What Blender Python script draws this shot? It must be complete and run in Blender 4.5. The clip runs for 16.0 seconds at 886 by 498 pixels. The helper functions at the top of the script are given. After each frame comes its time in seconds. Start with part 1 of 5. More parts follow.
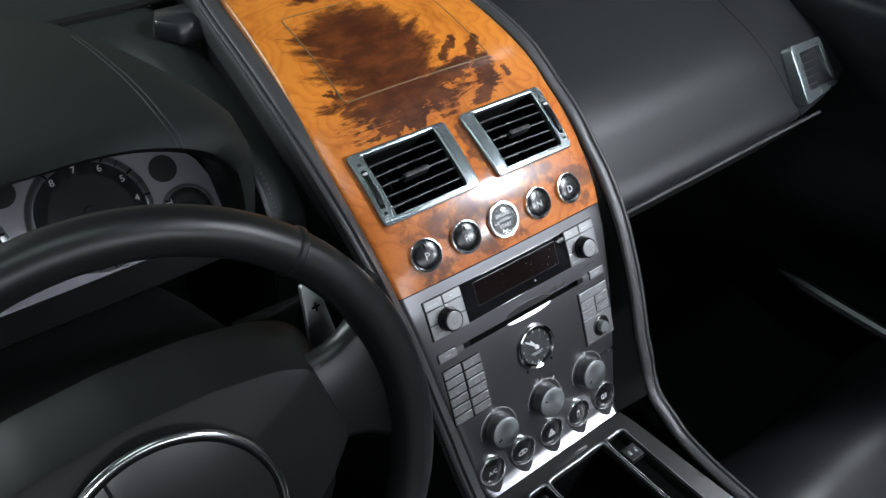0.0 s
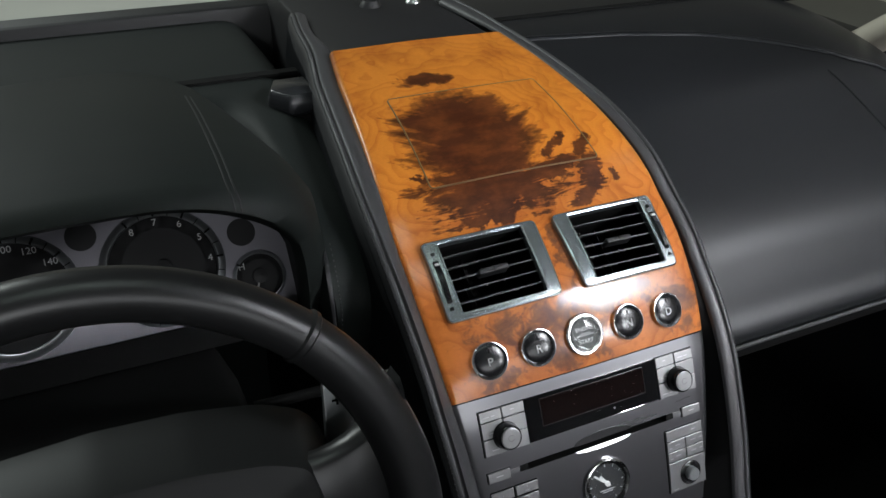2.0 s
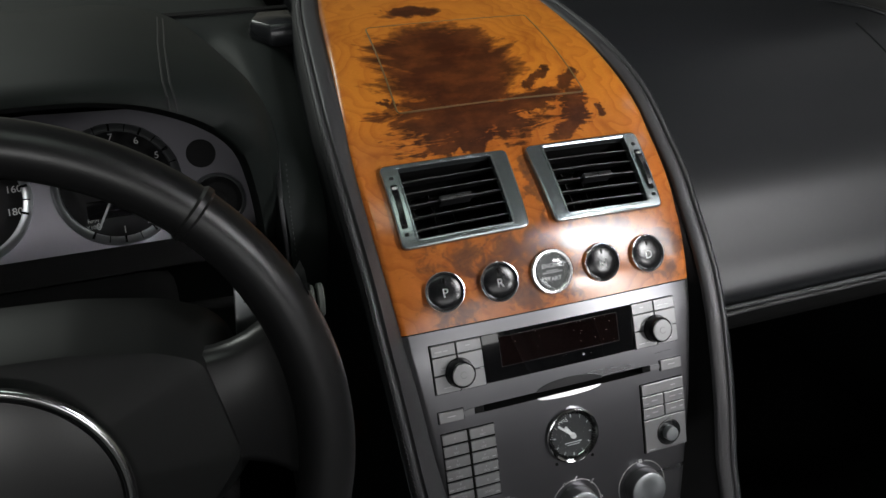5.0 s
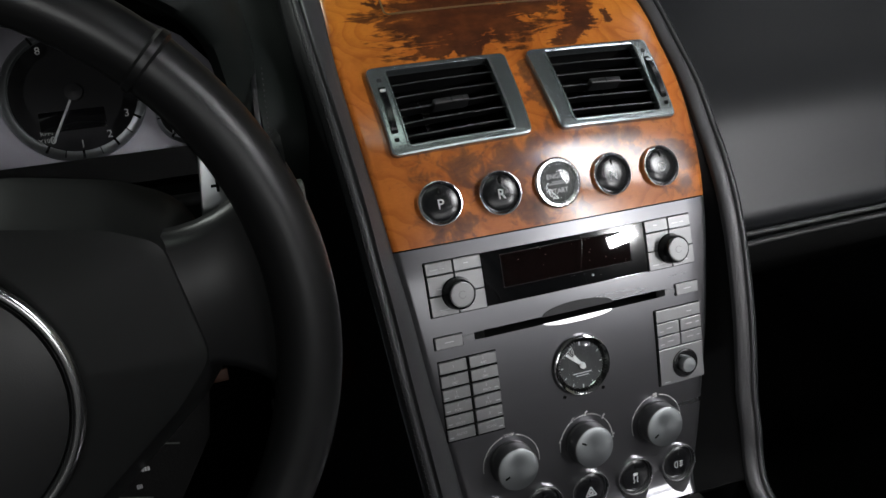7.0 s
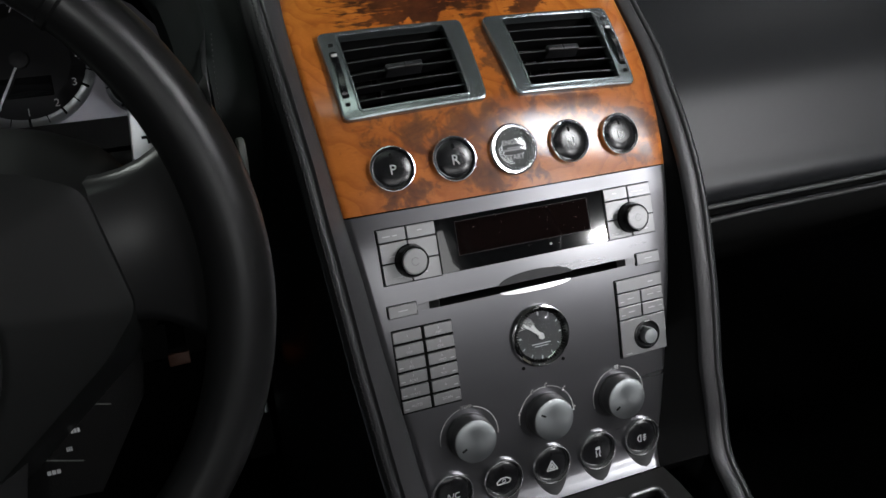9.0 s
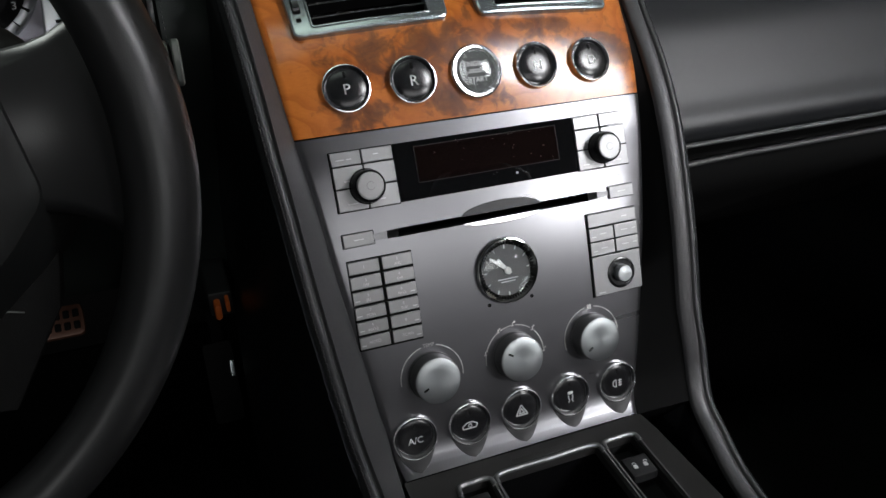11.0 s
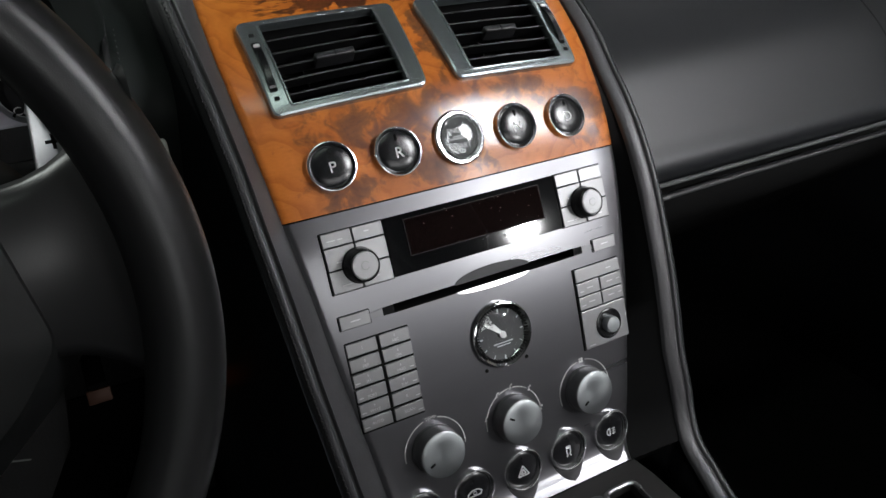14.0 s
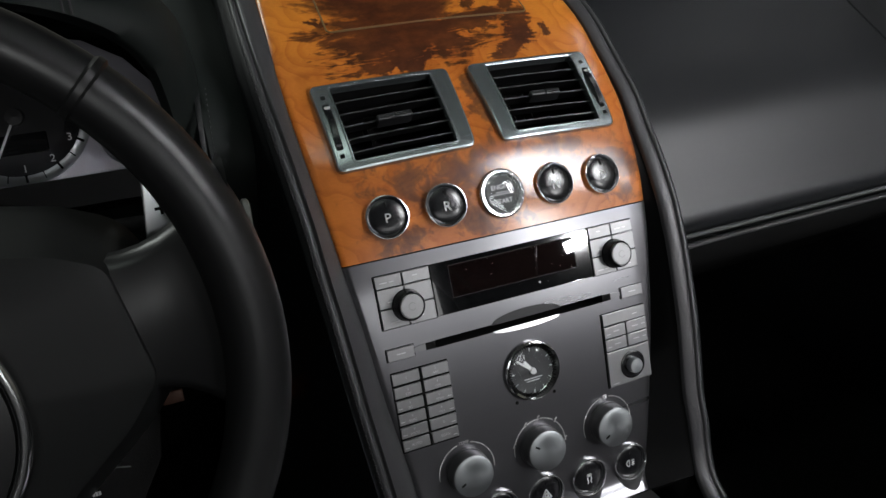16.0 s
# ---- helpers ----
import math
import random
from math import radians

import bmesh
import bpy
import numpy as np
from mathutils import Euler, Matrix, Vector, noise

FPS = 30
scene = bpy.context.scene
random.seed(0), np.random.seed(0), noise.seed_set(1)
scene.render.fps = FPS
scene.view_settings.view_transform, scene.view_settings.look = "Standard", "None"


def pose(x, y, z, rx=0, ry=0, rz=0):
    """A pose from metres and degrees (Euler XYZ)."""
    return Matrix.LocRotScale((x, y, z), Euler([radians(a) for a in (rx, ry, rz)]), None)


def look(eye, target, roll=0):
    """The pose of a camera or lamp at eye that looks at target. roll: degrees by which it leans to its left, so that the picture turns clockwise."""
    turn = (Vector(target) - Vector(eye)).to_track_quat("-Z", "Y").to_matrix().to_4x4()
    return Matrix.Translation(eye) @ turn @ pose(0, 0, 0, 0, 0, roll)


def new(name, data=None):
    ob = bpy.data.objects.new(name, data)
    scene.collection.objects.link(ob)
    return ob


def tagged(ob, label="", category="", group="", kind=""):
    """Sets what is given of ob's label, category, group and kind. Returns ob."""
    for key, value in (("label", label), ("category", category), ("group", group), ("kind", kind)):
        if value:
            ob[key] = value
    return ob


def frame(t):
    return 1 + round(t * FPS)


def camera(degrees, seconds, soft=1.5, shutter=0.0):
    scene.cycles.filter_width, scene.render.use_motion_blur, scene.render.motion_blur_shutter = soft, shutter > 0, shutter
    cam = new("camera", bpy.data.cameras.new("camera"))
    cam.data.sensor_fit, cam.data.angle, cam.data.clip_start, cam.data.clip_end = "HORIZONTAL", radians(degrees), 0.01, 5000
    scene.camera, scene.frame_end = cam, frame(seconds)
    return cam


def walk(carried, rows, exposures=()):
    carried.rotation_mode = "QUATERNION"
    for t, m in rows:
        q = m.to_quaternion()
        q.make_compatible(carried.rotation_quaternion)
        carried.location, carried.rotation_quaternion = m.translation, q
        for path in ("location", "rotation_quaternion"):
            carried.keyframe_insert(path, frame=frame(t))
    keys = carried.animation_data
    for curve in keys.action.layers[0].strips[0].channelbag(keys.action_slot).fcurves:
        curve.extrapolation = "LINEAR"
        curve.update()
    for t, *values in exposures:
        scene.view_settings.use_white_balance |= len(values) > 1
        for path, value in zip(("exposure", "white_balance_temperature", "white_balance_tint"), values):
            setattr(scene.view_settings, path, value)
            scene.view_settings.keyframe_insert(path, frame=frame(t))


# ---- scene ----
# camera
SOFT = 1.5
cam = camera(59.87, 16.0, SOFT)
ROWS = [
    (0.0, -0.3796, -0.3359, 1.1751, 51.20, -0.81, -37.84),
    (0.5, -0.3541, -0.3437, 1.1684, 52.04, -0.92, -38.05),
    (1.0, -0.3397, -0.3211, 1.1506, 57.20, -1.08, -37.07),
    (1.5, -0.3419, -0.3451, 1.1689, 57.77, -0.85, -32.08),
    (2.0, -0.3033, -0.3331, 1.1533, 57.76, -0.89, -24.05),
    (2.5, -0.2570, -0.3076, 1.1035, 57.78, -1.24, -21.14),
    (3.0, -0.2365, -0.2815, 1.0885, 58.23, -1.70, -20.79),
    (3.5, -0.2465, -0.2736, 1.1018, 58.65, -1.03, -20.06),
    (4.0, -0.2431, -0.2959, 1.0981, 58.72, -0.91, -19.90),
    (4.5, -0.2415, -0.3386, 1.0855, 58.46, -0.99, -19.44),
    (5.0, -0.2361, -0.3625, 1.0843, 58.25, -0.67, -19.34),
    (7.5, -0.2359, -0.3433, 0.9923, 58.02, -0.72, -20.87),
    (8.0, -0.2254, -0.3586, 0.9886, 58.26, -0.73, -21.01),
    (10.5, -0.2057, -0.3587, 0.9445, 58.57, -0.56, -21.74),
    (11.0, -0.1928, -0.3686, 0.9255, 58.81, -0.46, -21.70),
    (11.5, -0.1836, -0.3755, 0.9158, 59.01, -0.29, -21.78),
    (12.0, -0.1853, -0.3748, 0.9186, 58.99, -0.35, -21.96),
    (12.5, -0.1880, -0.3701, 0.9168, 58.95, -0.33, -22.22),
    (13.0, -0.1797, -0.3634, 0.9229, 58.60, -0.48, -30.05),
    (13.5, -0.1969, -0.3381, 0.9402, 58.76, -0.25, -34.70),
    (14.0, -0.2231, -0.3217, 0.9576, 58.90, -0.20, -29.13),
    (14.5, -0.2152, -0.3372, 0.9832, 58.48, -0.66, -25.24),
    (15.0, -0.2225, -0.3620, 1.0188, 58.44, -0.49, -24.87),
    (15.5, -0.2232, -0.3624, 1.0141, 58.34, -0.58, -24.40),
    (16.0, -0.2312, -0.3543, 1.0126, 58.76, -0.49, -24.20),
]
walk(cam, [(t, pose(*row)) for t, *row in ROWS],
     [(0.0, 0.8, 5950, 8), (1.5, 0.55, 6150, 9), (2.5, 0.35, 6300, 10), (4.0, 0.08, 6500, 10), (5.0, 0.0, 6500, 10), (8.0, -0.15, 6400, 10),
      (10.5, 0.05, 6400, 10), (12.5, 0.3, 6400, 10), (13.5, 0.25, 6400, 10), (16.0, -0.05, 6400, 10)])



# ---------------------------------------------------------------- world and light
WALLS_Z = 3.2
world = bpy.data.worlds.new("world")
scene.world = world
world.use_nodes = True
world.node_tree.nodes["Background"].inputs[0].default_value = (0.9, 0.95, 0.9, 1)
world.node_tree.nodes["Background"].inputs[1].default_value = 0.02


def area(name, eye, target, w, h, watts, colour=(1, 1, 1), beam=180):
    L = bpy.data.lights.new(name, "AREA")
    L.shape, L.size, L.size_y, L.energy, L.color = "RECTANGLE", w, h, watts, colour
    L.spread = radians(beam)
    ob = new(name, L)
    ob.matrix_world = look(eye, target)
    return ob


area("showroom_lamp_large", (1.43, -1.24, 2.08), (0.29, 0.12, 0.79), 0.72, 0.80, 2.5, (0.99, 0.99, 1.0), 30)
area("showroom_lamp_small", (1.57, -2.40, 1.585), (0.055, 0.03, 0.72), 0.115, 0.05, 16, (1.0, 1.0, 1.0))
area("showroom_lamp_rear", (-1.20, -3.0, 1.82), (-0.22, 0.2, 0.8), 0.4, 0.25, 14, (1.0, 1.0, 0.98))
# added fill without a known source, brightens the left of the fascia
area("fill_lamp_wide", (0.35, -3.0, 1.70), (0.0, 0.0, 0.75), 1.4, 0.5, 9, (1.0, 1.0, 0.99))
area("ceiling_lamp_middle", (-0.3, -0.5, 3.15), (-0.3, -0.5, 0.0), 1.2, 0.35, 4.0, (0.86, 1.0, 0.89))
area("ceiling_lamp_front", (-1.8, 2.6, 2.8), (-0.2, 1.5, 0.8), 1.6, 0.9, 44, (0.93, 1.0, 0.93))
# added narrow spot that gives the passenger seat its sheen and spares the dash
area("seat_fill_spot", (2.4, 0.2, 2.8), (0.46, -0.38, 0.42), 0.8, 0.8, 0.55, (1.0, 1.0, 1.0), 16)
area("ceiling_lamp_side", (-2.4, -0.6, 3.1), (-1.2, 0.0, 0.0), 2.4, 3.0, 4, (0.95, 1.0, 0.95))


# ---------------------------------------------------------------- materials
def material(name, colour, rough=0.5, metal=0.0, spec=0.5, coat=0.0, grain=0.0, grain_scale=900.0, stain=0.15, stain_scale=9.0,
             stretch=(1, 1, 1), cells=False, coat_rough=0.06):
    """A surface with two scales of variation: fine grain in the relief, larger clouds in colour and gloss."""
    m = bpy.data.materials.new(name)
    m.use_nodes = True
    nt = m.node_tree
    N, L = nt.nodes, nt.links
    b = N["Principled BSDF"]
    b.inputs["Metallic"].default_value = metal
    b.inputs["Specular IOR Level"].default_value = spec
    b.inputs["Coat Weight"].default_value = coat
    b.inputs["Coat Roughness"].default_value = coat_rough
    tc = N.new("ShaderNodeTexCoord")
    mp = N.new("ShaderNodeMapping")
    mp.inputs["Scale"].default_value = stretch
    L.new(tc.outputs["Object"], mp.inputs["Vector"])
    n1 = N.new("ShaderNodeTexNoise")
    n1.inputs["Scale"].default_value, n1.inputs["Detail"].default_value = stain_scale, 5
    L.new(mp.outputs[0], n1.inputs["Vector"])
    mix = N.new("ShaderNodeMix")
    mix.data_type = "RGBA"
    c = Vector(colour)
    mix.inputs[6].default_value = (*(c * (1 - stain)), 1)
    mix.inputs[7].default_value = (*(c * (1 + stain)), 1)
    L.new(n1.outputs["Fac"], mix.inputs[0])
    L.new(mix.outputs[2], b.inputs["Base Color"])
    mr = N.new("ShaderNodeMapRange")
    mr.inputs[3].default_value, mr.inputs[4].default_value = rough * 0.94, min(1, rough * 1.06)
    L.new(n1.outputs["Fac"], mr.inputs[0])
    L.new(mr.outputs[0], b.inputs["Roughness"])
    if grain:
        g = N.new("ShaderNodeTexVoronoi" if cells else "ShaderNodeTexNoise")
        g.inputs["Scale"].default_value = grain_scale
        L.new(mp.outputs[0], g.inputs["Vector"])
        bp = N.new("ShaderNodeBump")
        bp.inputs["Strength"].default_value, bp.inputs["Distance"].default_value = grain, 0.0006
        L.new(g.outputs["Distance" if cells else "Fac"], bp.inputs["Height"])
        L.new(bp.outputs[0], b.inputs["Normal"])
    return m


LEATHER = material("black_leather", (0.0125, 0.0132, 0.0145), 0.34, spec=0.13, grain=0.05, grain_scale=1248, cells=True, stain_scale=6)
LEATHER_PAD = material("bolster_leather", (0.040, 0.040, 0.042), 0.46, spec=0.5, grain=0.16, grain_scale=1100, cells=True)
LEATHER_RIM = material("rim_leather", (0.013, 0.013, 0.0135), 0.35, spec=0.52, grain=0.05, grain_scale=1680, cells=True)
HUB = material("airbag_leather", (0.0100, 0.0106, 0.0105), 0.48, spec=0.22, grain=0.04, grain_scale=1500, cells=True)
LEATHER_SEAT = material("seat_leather", (0.017, 0.017, 0.0195), 0.36, spec=0.4, grain=0.05, grain_scale=1152, cells=True)
DASH_TOP = material("dash_leather", (0.0115, 0.0142, 0.0132), 0.60, spec=0.17, grain=0.05, grain_scale=1344, cells=True)
PLASTIC = material("black_plastic", (0.012, 0.012, 0.013), 0.5, spec=0.4, grain=0.2, grain_scale=1500)
RUBBER = material("matt_black", (0.005, 0.005, 0.005), 0.8, spec=0.12, grain=0.2, grain_scale=1200)
# near-black tone puts the shade of the gap beside the fascia into the colour
LINER = material("recess_black", (0.0025, 0.0025, 0.0026), 0.6, spec=0.06, grain=0.1, grain_scale=1200)
CARPET = material("black_carpet", (0.008, 0.008, 0.008), 0.95, spec=0.1, grain=0.9, grain_scale=900)
GLOSS = material("gloss_black", (0.004, 0.004, 0.0045), 0.006, spec=0.35, coat=0.3, stain=0.05)
SCREEN = material("screen_glass", (0.0060, 0.0032, 0.0030), 0.012, spec=0.4, stain=0.2, stain_scale=40)
POD = material("pod_plastic", (0.02, 0.021, 0.023), 0.22, spec=0.5, stain=0.1)
BUTTON = material("button_black", (0.007, 0.007, 0.008), 0.24, spec=0.5, coat=0.0, stain=0.1)
GRAPHITE = material("graphite_metal", (0.165, 0.164, 0.173), 0.28, metal=0.92, grain=0.012, grain_scale=420, stretch=(1, 14, 14), stain=0.05, stain_scale=5)
KEYMETAL = material("key_metal", (0.23, 0.23, 0.235), 0.4, metal=0.8, grain=0.1, grain_scale=900, stain=0.06)
TUNNEL = material("tunnel_metal", (0.105, 0.102, 0.102), 0.30, metal=0.8, grain=0.1, grain_scale=400, stain=0.1)
SILVER = material("satin_silver", (0.36, 0.40, 0.41), 0.27, metal=0.9, grain=0.06, grain_scale=900, stain=0.05)
KNOBTOP = material("knob_metal", (0.42, 0.44, 0.45), 0.33, metal=0.9, grain=0.08, grain_scale=700, stain=0.05)


def turned(name, colour, rough):
    """Metal turned on a lathe: the gloss is drawn out across the fine rings."""
    m = material(name, colour, rough, metal=0.95, stain=0.05)
    N, L = m.node_tree.nodes, m.node_tree.links
    b = N["Principled BSDF"]
    b.inputs["Anisotropic"].default_value, b.inputs["Anisotropic Rotation"].default_value = 0.35, 0.25
    tn = N.new("ShaderNodeTangent")
    tn.direction_type, tn.uv_map = "UV_MAP", "turn"
    L.new(tn.outputs[0], b.inputs["Tangent"])
    return m


TURNED = turned("turned_metal", (0.30, 0.318, 0.325), 0.38)
BEZEL = material("polished_bezel", (0.88, 0.88, 0.89), 0.24, metal=1.0, stain=0.03)
KNOBSIDE = material("knob_side", (0.16, 0.16, 0.165), 0.38, metal=0.85, grain=0.05, grain_scale=900, stain=0.06)
LIP = material("satin_chrome", (0.5, 0.5, 0.51), 0.33, metal=1.0, stain=0.03)
RING = material("ring_chrome", (0.62, 0.62, 0.63), 0.2, metal=1.0, stain=0.03)
CHROME = material("chrome", (0.8, 0.8, 0.81), 0.11, metal=1.0, stain=0.03)
PRINT = material("white_print", (0.55, 0.55, 0.55), 0.5, stain=0.05)
PRINT_DIM = material("grey_print", (0.42, 0.42, 0.43), 0.5, stain=0.05)
CLUSTER = material("cluster_silver", (0.31, 0.30, 0.335), 0.48, metal=0.4, grain=0.06, grain_scale=900, stain=0.05)
DIAL = material("dial_black", (0.01, 0.01, 0.011), 0.35, stain=0.1)
STARTFACE = material("etched_metal", (0.045, 0.045, 0.045), 0.5, metal=0.3, grain=0.6, grain_scale=500, stain=0.5, stain_scale=160)
# dark tone paints recess shade on the scoops and slot arch; also a vent mark
DARK_METAL = material("dark_metal", (0.022, 0.022, 0.023), 0.40, metal=0.5, stain=0.1)
THREAD = material("black_thread", (0.035, 0.035, 0.036), 0.8, stain=0.2)
COPPER = material("worn_metal", (0.11, 0.05, 0.032), 0.5, metal=0.3, stain=0.3, stain_scale=90)
STALK = material("grey_plastic", (0.10, 0.11, 0.10), 0.35, spec=0.5, stain=0.15, stain_scale=60)
AMBER = material("amber_plastic", (0.45, 0.10, 0.02), 0.3, stain=0.2)
# faint emission added so that the amber glint shows in the unlit footwell
AMBER.node_tree.nodes["Principled BSDF"].inputs["Emission Color"].default_value = (1.0, 0.22, 0.05, 1)
AMBER.node_tree.nodes["Principled BSDF"].inputs["Emission Strength"].default_value = 0.012
WALLPAINT = material("wall_paint", (0.62, 0.58, 0.5), 0.8, stain=0.06, stain_scale=1.5)
DARKWALL = material("dark_wall_paint", (0.05, 0.05, 0.05), 0.8, stain=0.1, stain_scale=1.5)
CONCRETE = material("floor_paint", (0.24, 0.24, 0.22), 0.5, stain=0.15, stain_scale=2)
BODYPAINT = material("body_paint", (0.5, 0.51, 0.46), 0.35, coat=0.6, stain=0.05)
JOINT = material("lid_joint", (0.13, 0.08, 0.035), 0.45, spec=0.4, stain=0.2, stain_scale=60)
TRIM = material("beige_trim", (0.6, 0.55, 0.46), 0.6, stain=0.06)


def glass():
    m = bpy.data.materials.new("clear_glass")
    m.use_nodes = True
    b = m.node_tree.nodes["Principled BSDF"]
    b.inputs["Base Color"].default_value = (0.95, 0.97, 0.97, 1)
    b.inputs["Transmission Weight"].default_value = 1.0
    b.inputs["Roughness"].default_value = 0.03
    b.inputs["IOR"].default_value = 1.45
    return m


GLASS = glass()


def burl():
    """Lacquered honey-coloured wood with dark burl clouds, laid out by the panel's own two directions (metres)."""
    m = bpy.data.materials.new("burl_wood")
    m.use_nodes = True
    nt = m.node_tree
    N, L = nt.nodes, nt.links
    b = N["Principled BSDF"]
    uv = N.new("ShaderNodeUVMap")
    uv.uv_map = "uv"

    def noise_at(scale, detail=6, rough=0.6, vec=None, distortion=0.0):
        n = N.new("ShaderNodeTexNoise")
        n.inputs["Scale"].default_value, n.inputs["Detail"].default_value = scale, detail
        n.inputs["Roughness"].default_value, n.inputs["Distortion"].default_value = rough, distortion
        L.new((vec or uv.outputs[0]), n.inputs["Vector"])
        return n

    def calc(op, a, c=None, d=None):
        k = N.new("ShaderNodeMath")
        k.operation = op
        for i, v in enumerate((a, c, d)):
            if v is None:
                continue
            if isinstance(v, (int, float)):
                k.inputs[i].default_value = v
            else:
                L.new(v, k.inputs[i])
        return k.outputs[0]

    def ramp(fac, *stops):
        r = N.new("ShaderNodeValToRGB")
        while len(r.color_ramp.elements) < len(stops):
            r.color_ramp.elements.new(0.5)
        for e, (p, c) in zip(r.color_ramp.elements, stops):
            e.position, e.color = p, (*c, 1) if len(c) == 3 else c
        L.new(fac, r.inputs[0])
        return r.outputs[0]

    def stretched(sx, sy, dx=0.0):
        k = N.new("ShaderNodeMapping")
        k.inputs["Scale"].default_value, k.inputs["Location"].default_value = (sx, sy, 1), (dx, 0, 0)
        L.new(uv.outputs[0], k.inputs["Vector"])
        return k.outputs[0]

    plain = N.new("ShaderNodeSeparateXYZ")
    L.new(uv.outputs[0], plain.inputs[0])
    # tongues: the edges are drawn out sideways, in bands across the grain
    side = calc("ABSOLUTE", calc("ADD", plain.outputs[0], 0.022))
    rise = calc("SUBTRACT", plain.outputs[1], calc("MULTIPLY", side, 0.55))
    vee = N.new("ShaderNodeCombineXYZ")
    L.new(calc("MULTIPLY", plain.outputs[0], 15.0), vee.inputs[0])
    L.new(calc("MULTIPLY", rise, 58.0), vee.inputs[1])
    tongue = noise_at(1, 4, 0.55, vee.outputs[0], 0.35)
    tongue2 = noise_at(1, 3, 0.6, stretched(55, 24, 3.0))
    x = calc("ADD", plain.outputs[0], calc("MULTIPLY", calc("SUBTRACT", tongue.outputs["Fac"], 0.5), 0.085))
    y = calc("ADD", plain.outputs[1], calc("MULTIPLY", calc("SUBTRACT", tongue2.outputs["Fac"], 0.5), 0.042))

    def cloud(cx, cy, rx, ry, px=x, py=y, power=2.0):
        dx = calc("POWER", calc("ABSOLUTE", calc("DIVIDE", calc("SUBTRACT", px, cx), rx)), power)
        dy = calc("POWER", calc("ABSOLUTE", calc("DIVIDE", calc("SUBTRACT", py, cy), ry)), power)
        d = calc("POWER", calc("ADD", dx, dy), 1.0 / power)
        return calc("SUBTRACT", 1.0, d)

    mx = calc("ADD", calc("MULTIPLY", x, 0.75), calc("MULTIPLY", plain.outputs[0], 0.25))
    my = calc("ADD", calc("MULTIPLY", y, 0.60), calc("MULTIPLY", plain.outputs[1], 0.40))
    dark = calc("MAXIMUM", cloud(-0.024, 0.232, 0.064, 0.066, power=2.4), cloud(-0.030, 0.321, 0.034, 0.013, mx, my))
    for c in ((-0.024, 0.166, 0.070, 0.029), (-0.045, 0.139, 0.030, 0.006)):
        dark = calc("MAXIMUM", dark, cloud(*c))
    # slanting flames beside the heart
    curl1 = noise_at(60, 5, 0.62, stretched(1, 1, 2.0))
    curl2 = noise_at(75, 5, 0.62, stretched(1, 1, 4.0))
    fx = calc("ADD", plain.outputs[0], calc("MULTIPLY", calc("SUBTRACT", curl1.outputs["Fac"], 0.5), 0.034))
    fy = calc("ADD", plain.outputs[1], calc("MULTIPLY", calc("SUBTRACT", curl2.outputs["Fac"], 0.5), 0.030))
    for cx, cy, length, width, slant in ((0.072, 0.193, 0.020, 0.008, 50), (0.066, 0.166, 0.024, 0.010, 55), (0.045, 0.200, 0.022, 0.0055, 42), (0.052, 0.143, 0.026, 0.006, 25), (0.030, 0.172, 0.030, 0.010, 20), (0.089, 0.158, 0.008, 0.004, 50), (-0.085, 0.190, 0.012, 0.005, 150)):
        ca, sa = math.cos(math.radians(slant)), math.sin(math.radians(slant))
        along = calc("ADD", calc("MULTIPLY", fx, ca), calc("MULTIPLY", fy, sa))
        across = calc("SUBTRACT", calc("MULTIPLY", fy, ca), calc("MULTIPLY", fx, sa))
        dark = calc("MAXIMUM", dark, cloud(cx * ca + cy * sa, cy * ca - cx * sa, length, width, along, across))
    st = noise_at(1, 4, 0.65, stretched(60, 150, 1.0))
    # under the lid the heart breaks up into feathered strokes
    feather = noise_at(1, 5, 0.62, stretched(34, 150, 6.0), 0.9)
    loose = N.new("ShaderNodeMapRange")
    loose.inputs[1].default_value, loose.inputs[2].default_value = 0.192, 0.172
    loose.inputs[3].default_value, loose.inputs[4].default_value = 0.25, 2.1
    L.new(my, loose.inputs[0])
    darkness = calc("ADD", dark, calc("MULTIPLY", calc("SUBTRACT", st.outputs["Fac"], 0.5), 0.5))
    darkness = calc("ADD", darkness, calc("MULTIPLY", calc("SUBTRACT", feather.outputs["Fac"], 0.465), loose.outputs[0]))
    dmask = ramp(darkness, (0.0, (0, 0, 0)), (0.08, (0.55, 0.55, 0.55)), (0.26, (1, 1, 1)))
    # paler smoky burl on the lower strip
    wx = calc("ADD", plain.outputs[0], calc("MULTIPLY", calc("SUBTRACT", noise_at(42, 6, 0.62).outputs["Fac"], 0.5), 0.07))
    wy = calc("ADD", plain.outputs[1], calc("MULTIPLY", calc("SUBTRACT", noise_at(55, 6, 0.62, stretched(1, 1, 7.0)).outputs["Fac"], 0.5), 0.05))
    low = cloud(-0.035, 0.045, 0.075, 0.024, wx, wy)
    for c in ((0.0, 0.02, 0.05, 0.02), (0.05, 0.05, 0.05, 0.02), (-0.075, 0.008, 0.03, 0.012), (0.10, 0.03, 0.02, 0.03), (0.004, 0.10, 0.010, 0.045)):
        low = calc("MAXIMUM", low, cloud(*c, wx, wy))
    sm = noise_at(70, 4, 0.6, None, 0.8)
    lowness = calc("ADD", calc("MULTIPLY", low, 0.55), calc("MULTIPLY", calc("SUBTRACT", sm.outputs["Fac"], 0.55), 1.7))
    lmask = ramp(lowness, (0.0, (0, 0, 0)), (0.22, (0.65, 0.65, 0.65)), (0.6, (0.92, 0.92, 0.92)))
    # growth rings: level lines round the dark heart, thrown into slow waves
    slow1 = noise_at(1, 2, 0.5, stretched(14, 20, 5.0))
